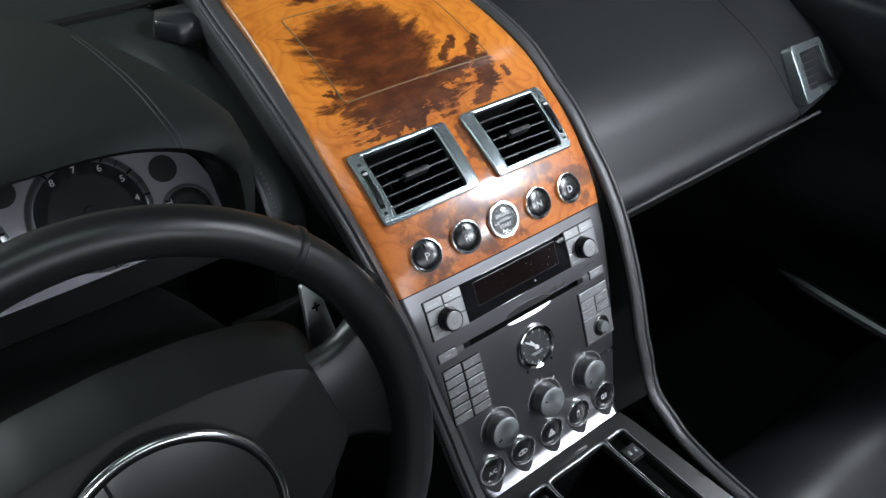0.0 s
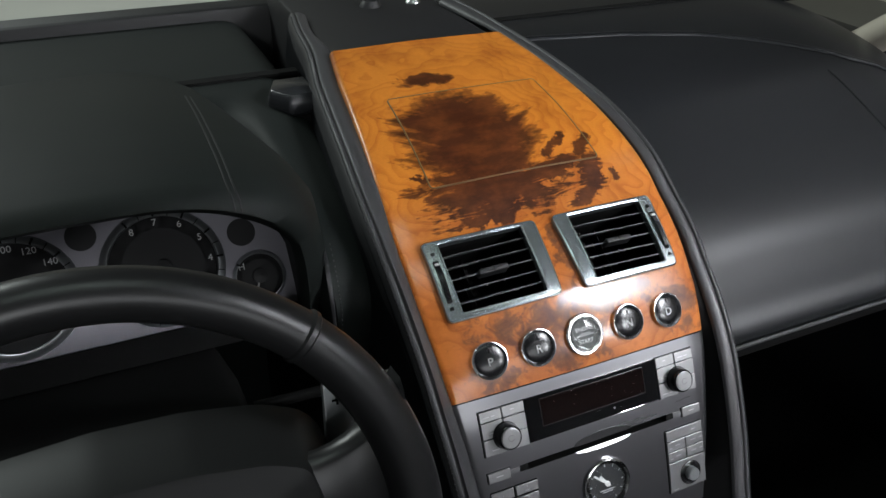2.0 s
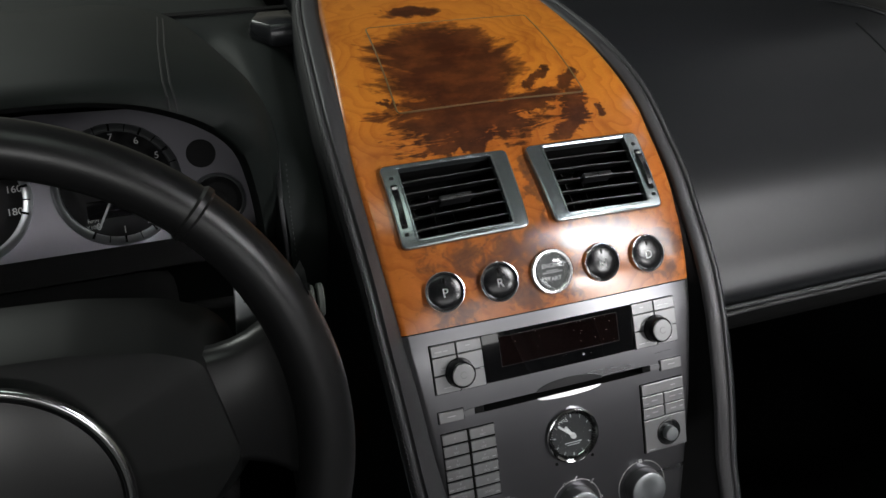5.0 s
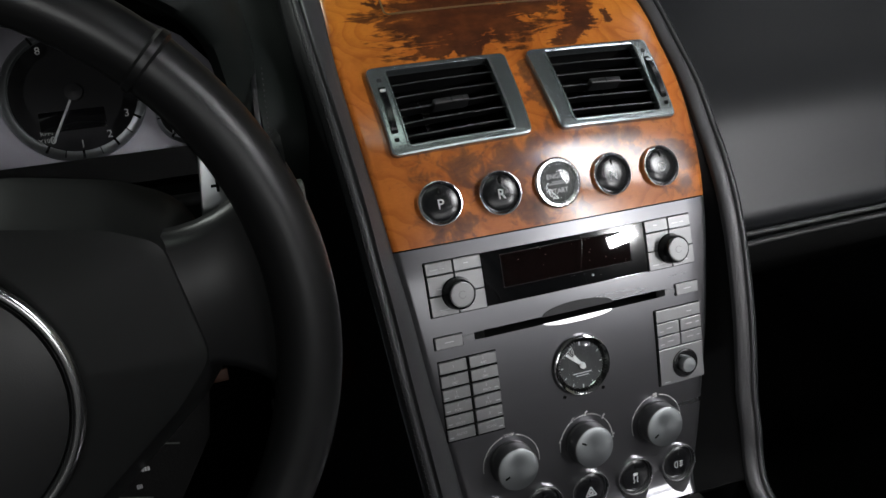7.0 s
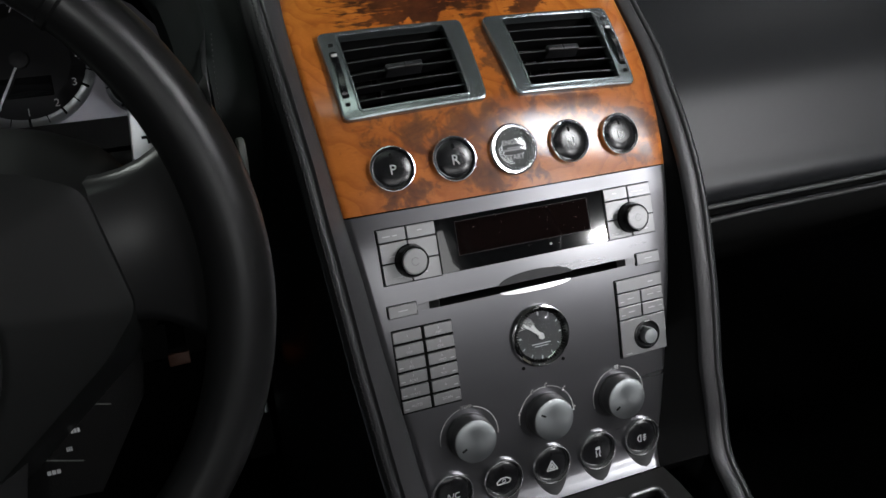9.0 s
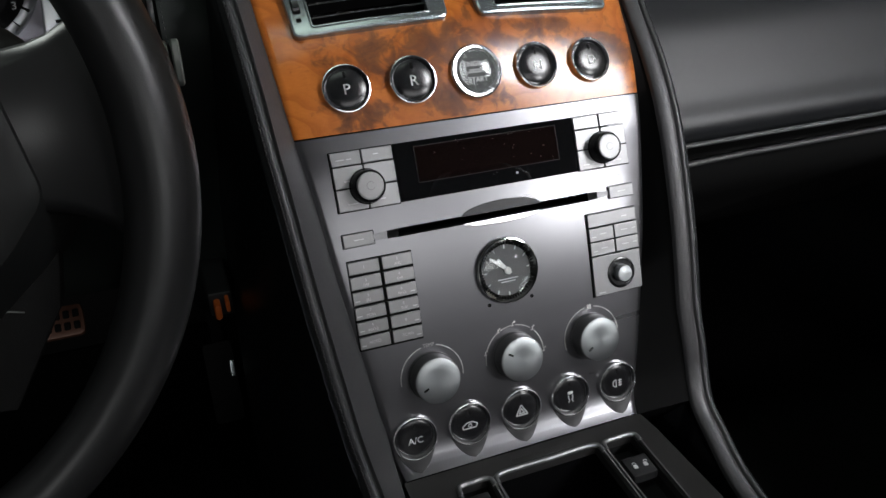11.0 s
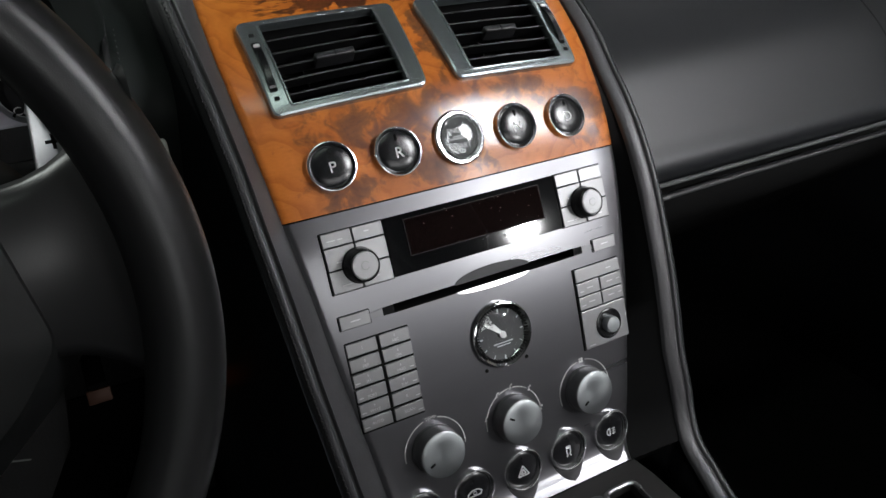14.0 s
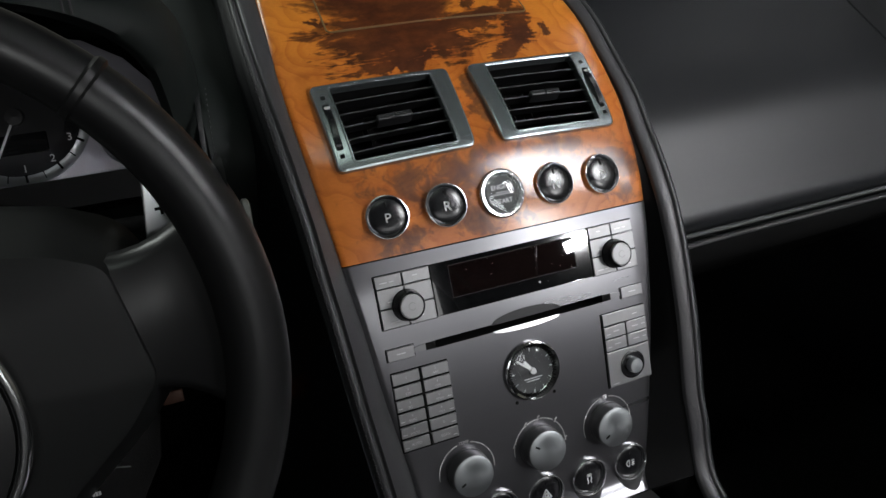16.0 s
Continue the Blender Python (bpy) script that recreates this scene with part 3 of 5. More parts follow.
for r in range(6):
    s1 = -0.0756 - r * 0.00932
    for c, (a, b) in enumerate(((-0.1008, -0.0817), (-0.0798, -0.0606))):
        key(a, b, s1 - 0.0080, s1 - 0.0003, 0.0015, PAD_TEXT[r][c], ((0.0012 if c == 0 else 0.0152, 0.0022, 0.0028),) if r > 1 else (), size=0.0027)
# the smaller pad on the passenger's side
cpart("key_well", prism(rrect(0.0620, 0.1012, -0.1318, -0.0746, 0.0006, 2, 4), -0.001, 0.0004, 0.0002), RUBBER, console)
key(0.0632, 0.1008, -0.0840, -0.0752, bars=((0.026, 0.004, 0.004),))
for s1 in (-0.0849, -0.0946):
    key(0.0632, 0.0819, s1 - 0.0088, s1, bars=((0.002, 0.003, 0.003), (0.008, 0.0045, 0.005)))
    key(0.0828, 0.1008, s1 - 0.0088, s1, bars=((0.005, 0.0045, 0.005), (0.0135, 0.0045, 0.003)))
key(0.0632, 0.1008, -0.1312, -0.1043, bars=((0.003, 0.002, 0.005),))
cpart("knob_recess", lathe(0.0845, -0.1180, [(0.0108, 0.0015), (0.0106, 0.0023), (0.0096, 0.0026), (0.0090, 0.0021), (0.0, 0.0020)], 32), BUTTON, console)
kn = cpart("mirror_knob", lathe(0.0845, -0.1180, [(0.0058, 0.002), (0.0056, 0.0062), (0.0052, 0.0072), (0.0, 0.0074)], 28), KNOBTOP, console, "small satin metal mirror knob")

# disc slot: a real opening with a dark well, a flat dark arch painting the recess's shade above and a chrome lip below
b = bmesh.new()
loft(b, [[(x, s, h) for x, s in ((-0.0668, -0.0662), (0.0668, -0.0662), (0.0668, -0.0604), (-0.0668, -0.0604))] for h in (-0.0002, -0.028)], False, True)
cpart("slot_well", b, RUBBER, console)
for sgn in (-1, 1):
    # the black inner plate paints the shade where the slot runs out
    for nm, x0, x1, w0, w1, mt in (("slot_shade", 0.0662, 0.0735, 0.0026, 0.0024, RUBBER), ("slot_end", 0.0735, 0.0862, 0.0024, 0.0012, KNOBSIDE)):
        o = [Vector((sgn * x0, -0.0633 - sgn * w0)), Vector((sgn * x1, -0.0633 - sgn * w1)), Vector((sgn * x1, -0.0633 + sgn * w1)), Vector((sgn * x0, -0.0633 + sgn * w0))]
        cpart(nm, prism(o, -0.001, 0.0004, 0.0002), mt, console, "flat tapered plate at the end of the disc slot")
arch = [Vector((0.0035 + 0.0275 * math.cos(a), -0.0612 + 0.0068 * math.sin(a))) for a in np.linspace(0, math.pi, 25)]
cpart("arch_shade", prism(arch, -0.001, 0.0004, 0.0002), DARK_METAL, console, "flat dark arch for the shaded finger recess above the slot")
b = bmesh.new()
rows = []
for k in range(25):
    u = -1 + 2 * k / 24
    x = 0.003 + 0.0265 * u
    d = 0.0029 * math.sqrt(max(0.0, 1 - u * u)) + 0.0002
    rows.append([(x, -0.0656, -0.0006), (x, -0.0656, 0.0004), (x, -0.0656 - 0.5 * d, 0.0004 + 0.10 * d), (x, -0.0656 - d, 0.0004 + 0.22 * d), (x, -0.0656 - d - 0.0004, 0.0003 + 0.20 * d), (x, -0.0656 - d - 0.0006, -0.0006)])
loft(b, rows)
cpart("slot_lip", b, LIP, console, "bright crescent lip below the disc slot", 30)

# clock
clock = cpart("clock", lathe(0.001, -0.0999, [(0.0216, 0.0), (0.0216, 0.0022), (0.0210, 0.0032), (0.0203, 0.0034), (0.0190, 0.0026), (0.0165, 0.0008), (0.0163, 0.0003)], 48), CHROME, console, "round analogue clock with a chrome bezel")
cpart("clock_face", lathe(0.001, -0.0999, [(0.0168, 0.0005), (0.0, 0.0006)], 40), DIAL, clock)
b = bmesh.new()
for k in range(12):
    a = 2 * math.pi * k / 12
    bar(b, (0.001 + 0.0140 * math.cos(a), -0.0999 + 0.0140 * math.sin(a)), (0.001 + 0.0158 * math.cos(a), -0.0999 + 0.0166 * math.sin(a)), 0.0004 if k % 3 else 0.0008, 0.0006, 0.0009)
bar(b, (-0.006, -0.1055), (0.008, -0.1055), 0.0006, 0.0006, 0.0009)
bar(b, (-0.004, -0.1072), (0.006, -0.1072), 0.0005, 0.0006, 0.0009)
cpart("clock_marks", b, PRINT_DIM, clock)
b = bmesh.new()
for k in range(60):
    a = 2 * math.pi * k / 60
    bar(b, (0.001 + 0.0170 * math.cos(a), -0.0999 + 0.0170 * math.sin(a)), (0.001 + 0.0188 * math.cos(a), -0.0999 + 0.0188 * math.sin(a)), 0.0009 if k % 5 == 0 else 0.0004, 0.0010, 0.0029)
cpart("bezel_marks", b, RUBBER, clock, "black engraved minute marks")
glass_cap = cpart("clock_glass", lathe(0.001, -0.0999, [(0.0164, 0.0022), (0.0120, 0.0030), (0.006, 0.0034), (0.0, 0.0035)], 40), GLASS, clock, "clear domed clock glass")
glass_cap.visible_shadow = False
for nm, ang, ln, w in (("hour_hand", 127, 0.0095, 0.0021), ("minute_hand", 140, 0.0145, 0.0015)):
    b = bmesh.new()
    a = radians(ang)
    bar(b, (0.001 - 0.003 * math.cos(a), -0.0999 - 0.003 * math.sin(a)), (0.001 + ln * math.cos(a), -0.0999 + ln * math.sin(a)), w, 0.0012, 0.0016 if nm[0] == "h" else 0.0020)
    cpart(nm, b, PRINT, clock)
cpart("hand_hub", lathe(0.001, -0.0999, [(0.0022, 0.001), (0.0022, 0.0024), (0.0, 0.0026)], 16), PRINT, clock)
for sgn in (-1, 1):
    cpart("set_pin", lathe(0.0015 + sgn * 0.0152, -0.1205, [(0.0013, 0.0), (0.0012, 0.0004), (0.0, 0.0004)], 14), RUBBER, console)

# three big knobs
for kx, ang, nm in ((-0.058, 205, "temperature_knob"), (0.0, 148, "airflow_knob"), (0.058, 212, "fan_knob")):
    kn = cpart(nm, lathe(kx, -0.1573, [(0.0160, 0.0), (0.0160, 0.0012), (0.0154, 0.0022), (0.0152, 0.0100), (0.0149, 0.0109), (0.0142, 0.0113)], 56), KNOBSIDE, console, "large turned metal knob with a dark pointer mark")
    disc = lathe(kx, -0.1573, [(0.0148, 0.0108), (0.0145, 0.0114), (0.0137, 0.0117), (0.0070, 0.01178), (0.0006, 0.0118)], 64)
    turn_uv(disc, kx, -0.1573)
    cpart("knob_top", disc, TURNED, kn, "turned satin metal cap")
    b = bmesh.new()
    a = radians(ang)
    bar(b, (kx + 0.0075 * math.cos(a), -0.1573 + 0.0075 * math.sin(a)), (kx + 0.0112 * math.cos(a), -0.1573 + 0.0112 * math.sin(a)), 0.0013, 0.0115, 0.0121)
    cpart("pointer", b, RUBBER, kn)
    b = bmesh.new()
    arcs = {"temperature_knob": ((185, 104), (76, -8)), "airflow_knob": ((186, 168), (160, 122), (114, 92), (84, 52), (42, 2)), "fan_knob": ((196, 100), (80, -2))}[nm]
    for a0, a1 in arcs:
        arc_strip(b, kx, -0.1578, 0.0208, a0, a1, 0.0005, -0.0001, 0.0003, 14)
    cpart("scale_arc", b, PRINT, console, "fine white printed arc")
    if nm == "temperature_knob":
        cpart("scale_lettering", lettering("TEMP", 0.0032, kx, -0.1368, 0.0002), PRINT, console)
    elif nm == "fan_knob":
        b = bmesh.new()
        for k in range(4):
            a = radians(45 + 90 * k)
            prism(circle(kx + 0.0012 * math.cos(a), -0.1370 + 0.0012 * math.sin(a), 0.0009, 8), 0, 0.0003, 0.0001, b)
        cpart("fan_mark", b, PRINT, console)
    else:
        for a in (164, 118, 88, 47, -2):
            b = bmesh.new()
            cx, cy = kx + 0.0212 * math.cos(radians(a)), -0.1578 + 0.0212 * math.sin(radians(a))
            bar(b, (cx - 0.0012, cy - 0.0008), (cx + 0.0006, cy - 0.0008), 0.0006, 0, 0.0003)
            bar(b, (cx - 0.0004, cy - 0.0008), (cx + 0.0002, cy + 0.0014), 0.0006, 0, 0.0003)
            prism(circle(cx + 0.0011, cy + 0.0016, 0.0006, 8), 0, 0.0003, 0.0001, b)
            cpart("airflow_mark", b, PRINT, console)


def button(name, x, s, r, label, dome=0.0035, letters="", face=BUTTON, size=0.0090, deep=0.0):
    """A round push button: polished bezel, domed black cap, its mark. deep: how far the cap lies below the bezel's edge."""
    cap = cpart(name, lathe(x, s, [(r * 0.875, -0.001 - deep), (r * 0.875, dome * 0.12 - deep), (r * 0.85, dome * 0.38 - deep), (r * 0.79, dome * 0.62 - deep), (r * 0.66, dome * 0.84 - deep), (r * 0.40, dome * 0.97 - deep), (0.0, dome - deep)], 48), face, console, label)
    cpart("bezel", lathe(x, s, [(r, -0.0005), (r * 0.998, 0.0014), (r * 0.985, 0.0024), (r * 0.960, 0.0030), (r * 0.930, 0.0031), (r * 0.905, 0.0024), (r * 0.885, 0.0008), (r * 0.878, -0.002)], 48), BEZEL, cap, "polished chrome bezel")
    if letters:
        cpart("lettering", lettering(letters, size, x, s - 0.0012, dome * 0.99 - deep), PRINT, cap)
    return cap


for x, ch in ((-0.0828, "P"), (-0.0415, "R"), (0.0425, "N"), (0.0834, "D")):
    cap = button("gear_button", x, 0.0265, 0.0150, "round black gear button with a chrome bezel", 0.0030, ch)
    b = bmesh.new()
    bar(b, (x, 0.0265 + 0.0062), (x, 0.0265 + 0.0098), 0.0013, 0.0020, 0.0029)
    cpart("indicator", b, RUBBER, cap)
start = cpart("start_button", lathe(0.0003, 0.0268, [(0.0170, -0.0005), (0.0170, 0.0018), (0.0166, 0.0026), (0.0157, 0.0032), (0.0142, 0.0030), (0.0130, 0.0020), (0.0124, 0.0006)], 56), BEZEL, console, "clear glass engine start button in a chrome ring")
cpart("button_face", lathe(0.0003, 0.0268, [(0.0132, 0.0008), (0.0, 0.0010)], 40), STARTFACE, start)
cpart("lettering", lettering("ENGINE", 0.0044, 0.0003, 0.0310, 0.0011), PRINT, start)
cpart("lettering", lettering("START", 0.0044, 0.0003, 0.0214, 0.0011), PRINT, start)
b = bmesh.new()
bar(b, (-0.0075, 0.0262), (0.0081, 0.0262), 0.0012, 0.0011, 0.0013)
bar(b, (-0.0045, 0.0275), (0.0051, 0.0275), 0.0009, 0.0011, 0.0013)
cpart("emblem_bar", b, KEYMETAL, start)
dome = cpart("glass_dome", lathe(0.0003, 0.0268, [(0.0126, 0.0012), (0.0125, 0.0026), (0.0118, 0.0036), (0.0098, 0.0043), (0.0055, 0.0047), (0.0, 0.0048)], 48), GLASS, start, "clear glass cap")
dome.visible_shadow = False

for n, x in enumerate((-0.0748, -0.0373, 0.0, 0.0373, 0.0748)):
    s = -0.1952
    cap = button("switch_button", x, s, 0.0150, "round black switch button with a chrome bezel", 0.0024, deep=0.0006)
    h = 0.0018
    b = bmesh.new()
    if n == 0:
        b.free()
        b = lettering("A/C", 0.0062, x, s - 0.002, h)
    elif n == 1:
        for p, q in (((-0.005, -0.0035), (0.004, -0.0035)), ((0.004, -0.0035), (0.0052, -0.0012)), ((0.0052, -0.0012), (0.002, 0.0008)), ((0.002, 0.0008), (-0.002, 0.0006)), ((-0.002, 0.0006), (-0.0052, -0.0016)), ((-0.0052, -0.0016), (-0.005, -0.0035))):
            bar(b, (x + p[0], s + p[1]), (x + q[0], s + q[1]), 0.0007, h - .0002, h + 0.0002)
        arc_strip(b, x, s - 0.0016, 0.0012, 0, 350, 0.0005, h - .0002, h + 0.0002, 8)
    elif n == 2:
        for r in (0.0048, 0.0022):
            P = [Vector((x + r * math.cos(radians(90 + 120 * k)), s - 0.002 + r * math.sin(radians(90 + 120 * k)))) for k in range(4)]
            for p, q in zip(P, P[1:]):
                bar(b, p, q, 0.0008, h - .0002, h + 0.0002)
    elif n == 3:
        prism(rrect(x - 0.002, x + 0.002, s + 0.0005, s + 0.0028, 0.0008, 3), h - .0002, h + 0.0002, 0.0001, b)
        for dx in (-0.0014, 0.0014):
            bar(b, (x + dx, s), (x + dx * 1.2, s - 0.0018), 0.0008, h - .0002, h + 0.0002)
            bar(b, (x + dx * 1.2, s - 0.0018), (x + dx * 0.6, s - 0.0036), 0.0008, h - .0002, h + 0.0002)
            bar(b, (x + dx * 0.6, s - 0.0036), (x + dx * 1.3, s - 0.0052), 0.0008, h - .0002, h + 0.0002)
    else:
        arc_strip(b, x - 0.001, s - 0.001, 0.0026, 90, 270, 0.0007, h - .0002, h + 0.0002, 10)
        bar(b, (x - 0.001, s + 0.0016), (x - 0.001, s - 0.0036), 0.0007, h - .0002, h + 0.0002)
        for k in range(3):
            bar(b, (x + 0.0006, s + 0.0008 - 0.0018 * k), (x + 0.0036, s + 0.0008 - 0.0018 * k), 0.0006, h - .0002, h + 0.0002)
        bar(b, (x + 0.002, s + 0.0016), (x + 0.002, s - 0.0038), 0.0006, h - .0002, h + 0.0002)
    cpart("switch_mark", b, PRINT, cap)
    b = bmesh.new()
    bar(b, (x, s + 0.0060), (x, s + 0.0092), 0.0009, h - .0008, h - 0.0001)
    cpart("indicator", b, RUBBER, cap)
    # flat dark plate that paints the shade of the scoop under the button
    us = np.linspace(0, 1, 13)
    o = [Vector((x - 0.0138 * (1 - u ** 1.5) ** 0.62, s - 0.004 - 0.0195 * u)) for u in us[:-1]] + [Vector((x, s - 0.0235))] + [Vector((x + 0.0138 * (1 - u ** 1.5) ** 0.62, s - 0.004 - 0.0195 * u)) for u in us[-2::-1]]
    cpart("scoop_shade", prism(o, -0.001, 0.0005, 0.0003), DARK_METAL, console, "flat dark plate for the shaded scoop below the switch button")


# air vents
def air_vent(sgn):
    m = lambda P: [(sgn * x, s) for x, s in (P if sgn > 0 else P)]
    Q = [(0.0103, 0.0615), (0.1068, 0.0612), (0.1085, 0.1305), (0.0078, 0.1290)]
    I = [(0.0226, 0.0668), (0.0943, 0.0672), (0.0953, 0.1258), (0.0222, 0.1250)]
    P, K = m(Q), m(I)
    if sgn < 0:
        P, K = [P[1], P[0], P[3], P[2]], [K[1], K[0], K[3], K[2]]
    outer, inner = rquad(P, 0.0055, 4, 8), rquad(K, 0.0016, 4, 8)
    v = cpart("air_vent", frame_prism(outer, inner, -0.002, 0.0042, 0.0016), SILVER, console, "air vent with a satin silver frame and black slats")
    lo = rquad(K, 0.0016, 4, 8)
    cpart("vent_lip", frame_prism(inset(lo, -0.0012), inset(lo, 0.0003), 0.002, 0.0047, 0.0005), SILVER, v)
    b = bmesh.new()
    big = inset(lo, -0.0008)
    loft(b, [[(p.x, p.y, h) for p in big] for h in (0.001, -0.045)], False, True)
    cpart("vent_housing", b, RUBBER, v)
    a0, a1 = (0.0215, 0.0956)
    for k in range(5):
        s = 0.0675 + (k + 0.75) * 0.0101
        b = bmesh.new()
        n = 10
        rows = []
        for j in range(n + 1):
            x = sgn * (a0 + (a1 - a0) * j / n)
            rows.append([(x, s - 0.0006, 0.0008), (x, s + 0.0006, 0.0010), (x, s + 0.0056, -0.0130), (x, s + 0.0048, -0.0132)])
        loft(b, rows)
        cpart("slat", b, PLASTIC, v)
    for k in range(4):
        x = sgn * (0.035 + 0.0155 * k)
        b = bmesh.new()
        loft(b, [[(x - 0.0005, s, h) for h in (-0.034, -0.044)] + [(x + 0.0005, s, h) for h in (-0.044, -0.034)] for s in (0.068, 0.125)])
        cpart("inner_vane", b, RUBBER, v)
    lv = prism(rrect(sgn * 0.0585 - 0.0125, sgn * 0.0585 + 0.0125, 0.0925, 0.0972, 0.0014, 3, 3), -0.004, 0.0050, 0.0012)
    lever = cpart("vent_lever", lv, PLASTIC, v)
    b = bmesh.new()
    bar(b, (sgn * 0.0585, 0.0925), (sgn * 0.0585, 0.0972), 0.0006, 0.0048, 0.0053)
    cpart("lever_rib", b, RUBBER, v)
    wx = sgn * 0.1015
    cpart("wheel_well", prism(rrect(wx - 0.0024, wx + 0.0024, 0.0772, 0.1130, 0.0012, 3), 0.003, 0.0045, 0.0002), RUBBER, v)
    b = bmesh.new()
    rows = []
    for k in range(15):
        t = -1 + 2 * k / 14
        h = 0.0036 + 0.0034 * math.sqrt(max(0, 1 - t * t))
        s = 0.0950 + 0.0165 * t
        rows.append([(wx - 0.0019, s, 0.003), (wx - 0.0019, s, h), (wx + 0.0019, s, h), (wx + 0.0019, s, 0.003)])
    loft(b, rows)
    cpart("thumb_wheel", b, BUTTON, v)
    cpart("wheel_mark", prism(rrect(wx - 0.0018, wx + 0.0018, 0.1082, 0.1102, 0.0004, 2), 0.004, 0.0062, 0.0003), PRINT, v)
    cpart("open_mark", prism(rrect(wx - 0.0016, wx + 0.0016, 0.1172, 0.1200, 0.0009, 3), 0.0036, 0.0046, 0.0002), DARK_METAL, v)
    cpart("closed_mark", prism(rrect(wx - 0.0015, wx + 0.0015, 0.0712, 0.0738, 0.0003, 2), 0.0036, 0.0046, 0.0002), RUBBER, v)


air_vent(-1)
air_vent(1)

# bolsters: padded leather edges that run down both sides and on along the tunnel, with a groove along the crest
BOLSTER_S = [.33, .22, .12, .04, -.04, -.10, -.15, -.20]
BOLSTER = {1: ([.0150, .0153, .0152, .0167, .0206, .0259, .0336, .0470], [-.0030, -.0009, -.0026, .0021, .0118, .0150, .0140, .0130]),
           -1: ([.0154, .0134, .0100, .0113, .0152, .0169, .0182, .0185], [-.0053, -.0020, .0066, .0126, .0206, .0236, .0226, .0241])}


def bolster_path(sgn):
    """Rows of crest place, width of the inner band and its fall."""
    off, rise = BOLSTER[sgn]
    knots = [-v for v in BOLSTER_S]
    rows = [(sgn * .0950, .535, .913, .012, .004), (sgn * .1035, .478, .911, .012, .004)]
    for t in (.425, .36, .30, .24, .18, .13, .09, .06, .03, 0, -.03, -.06, -.09, -.12, -.15, -.18, -.20):
        o, h = float(np.interp(-t, knots, off)), float(np.interp(-t, knots, rise))
        p = on(sgn * (half_width(t) + o), t, h)
        rows.append((*p, .0108, .0012) if sgn > 0 else (*p, o + .0012, max(.0004, h - .0002)))
    if sgn > 0:
        rows += [(.1375, -.0560, .5500, .0108, .0012), (.1376, -.0750, .5380, .0110, .0012), (.1378, -.1020, .5235, .0112, .0012),
                 (.1372, -.155, .5150, .0115, .0015), (.138, -.25, .5120, .012, .0015), (.140, -.58, .5100, .012, .0015)]
    else:
        rows += [(-.1085, -.0690, .5640, .0175, .018), (-.1120, -.0950, .5470, .0175, .012), (-.1180, -.135, .5350, .016, .008),
                 (-.128, -.22, .526, .015, .004), (-.136, -.36, .522, .014, .003), (-.140, -.58, .520, .014, .003)]
    return catmull(rows, 6)


def bolster_section(sgn, w, d):
    outer = [(-.0016, .0004), (-.0006, -.0002), (.0000, -.0018), (.0010, -.0018), (.0017, -.0003), (.0032, .0002), (.0052, -.0010), (.0076, -.0046), (.0094, -.0105), (.0100, -.0220)]
    inner = [(-w - .0004, -d - .0032), (-w, -d - .0008), (-w * .93, -d * .92 + .0002), (-w * .62, -d * .56 + .0009), (-w * .30, -d * .22 + .0010)]
    return inner + outer


for sgn in (-1, 1):
    path = bolster_path(sgn)
    P = path[:, :3]
    T = np.gradient(P, axis=0)
    OUT = np.stack([np.zeros(len(P)), T[:, 2], -T[:, 1]], 1)
    OUT /= np.linalg.norm(OUT, axis=1)[:, None]
    b = bmesh.new()
    loft(b, [[(p[0] + sgn * a, *(p[1:] + n[1:] * h)) for a, h in bolster_section(sgn, w, d)] for p, n, (w, d) in zip(P, OUT, path[:, 3:])])
    pad = part("bolster", b, LEATHER_PAD, console, "padded black leather bolster with a stitched edge", 50)
    b = bmesh.new()
    run = np.r_[0, np.cumsum(np.linalg.norm(np.diff(P, axis=0), axis=1))]
    for q in np.arange(0.01, run[-1] - 0.01, 0.0042):
        ends = []
        for e in (q, q + 0.0029):
            p = np.array([np.interp(e, run, P[:, k]) for k in range(3)])
            n = np.array([np.interp(e, run, OUT[:, k]) for k in range(3)])
            ends.append([(p[0] + sgn * a, *(p[1:] + n[1:] * h)) for a, h in ((.0050, -.0012), (.0053, -.0003), (.0060, -.0007), (.0063, -.0022))])
        loft(b, ends)
    tagged(part("stitching", b, THREAD, pad, "fine row of dark stitches"), kind="stuff")
    # console side, from the bolster down to the carpet
    b = bmesh.new()
    rows = []
    for x, y, z in P:
        rows.append([(x + sgn * 0.0085, y, z - 0.008), (x + sgn * 0.013, y + 0.010, z - 0.05), (x + sgn * 0.020, y + 0.02, max(0.24, z - 0.2)), (x + sgn * 0.022, y + 0.02, 0.235), (x - sgn * 0.004, y + 0.02, 0.235), (x - sgn * 0.002, y + 0.004, z - 0.016)])
    loft(b, rows)
    part("console_side", b, LEATHER, console, "black leather side of the console", 50)
    # inner cheek between fascia and bolster, its near-black colour holding the gap's shade
    b = bmesh.new()
    rows = []
    for t in np.linspace(-0.2212, 0.40, 40):
        p, q = on(sgn * (half_width(t) - 0.001), t, -0.0045), on(sgn * (half_width(t) - 0.001), t, -0.045)
        k = int(np.argmin((P[:, 1] - p.y) ** 2 + (P[:, 2] - p.z) ** 2))
        foot = P[k] + OUT[k] * (-path[k, 4] - 0.0028)
        ox = foot[0] - sgn * (path[k, 3] + (0.0002 if sgn > 0 else -0.004))
        rows.append([p, (ox, foot[1], foot[2]), (ox, q.y, q.z), q])
    loft(b, rows)
    part("console_cheek", b, LINER, console, "cheek beside the fascia, blackened for the shade of the gap", 50)

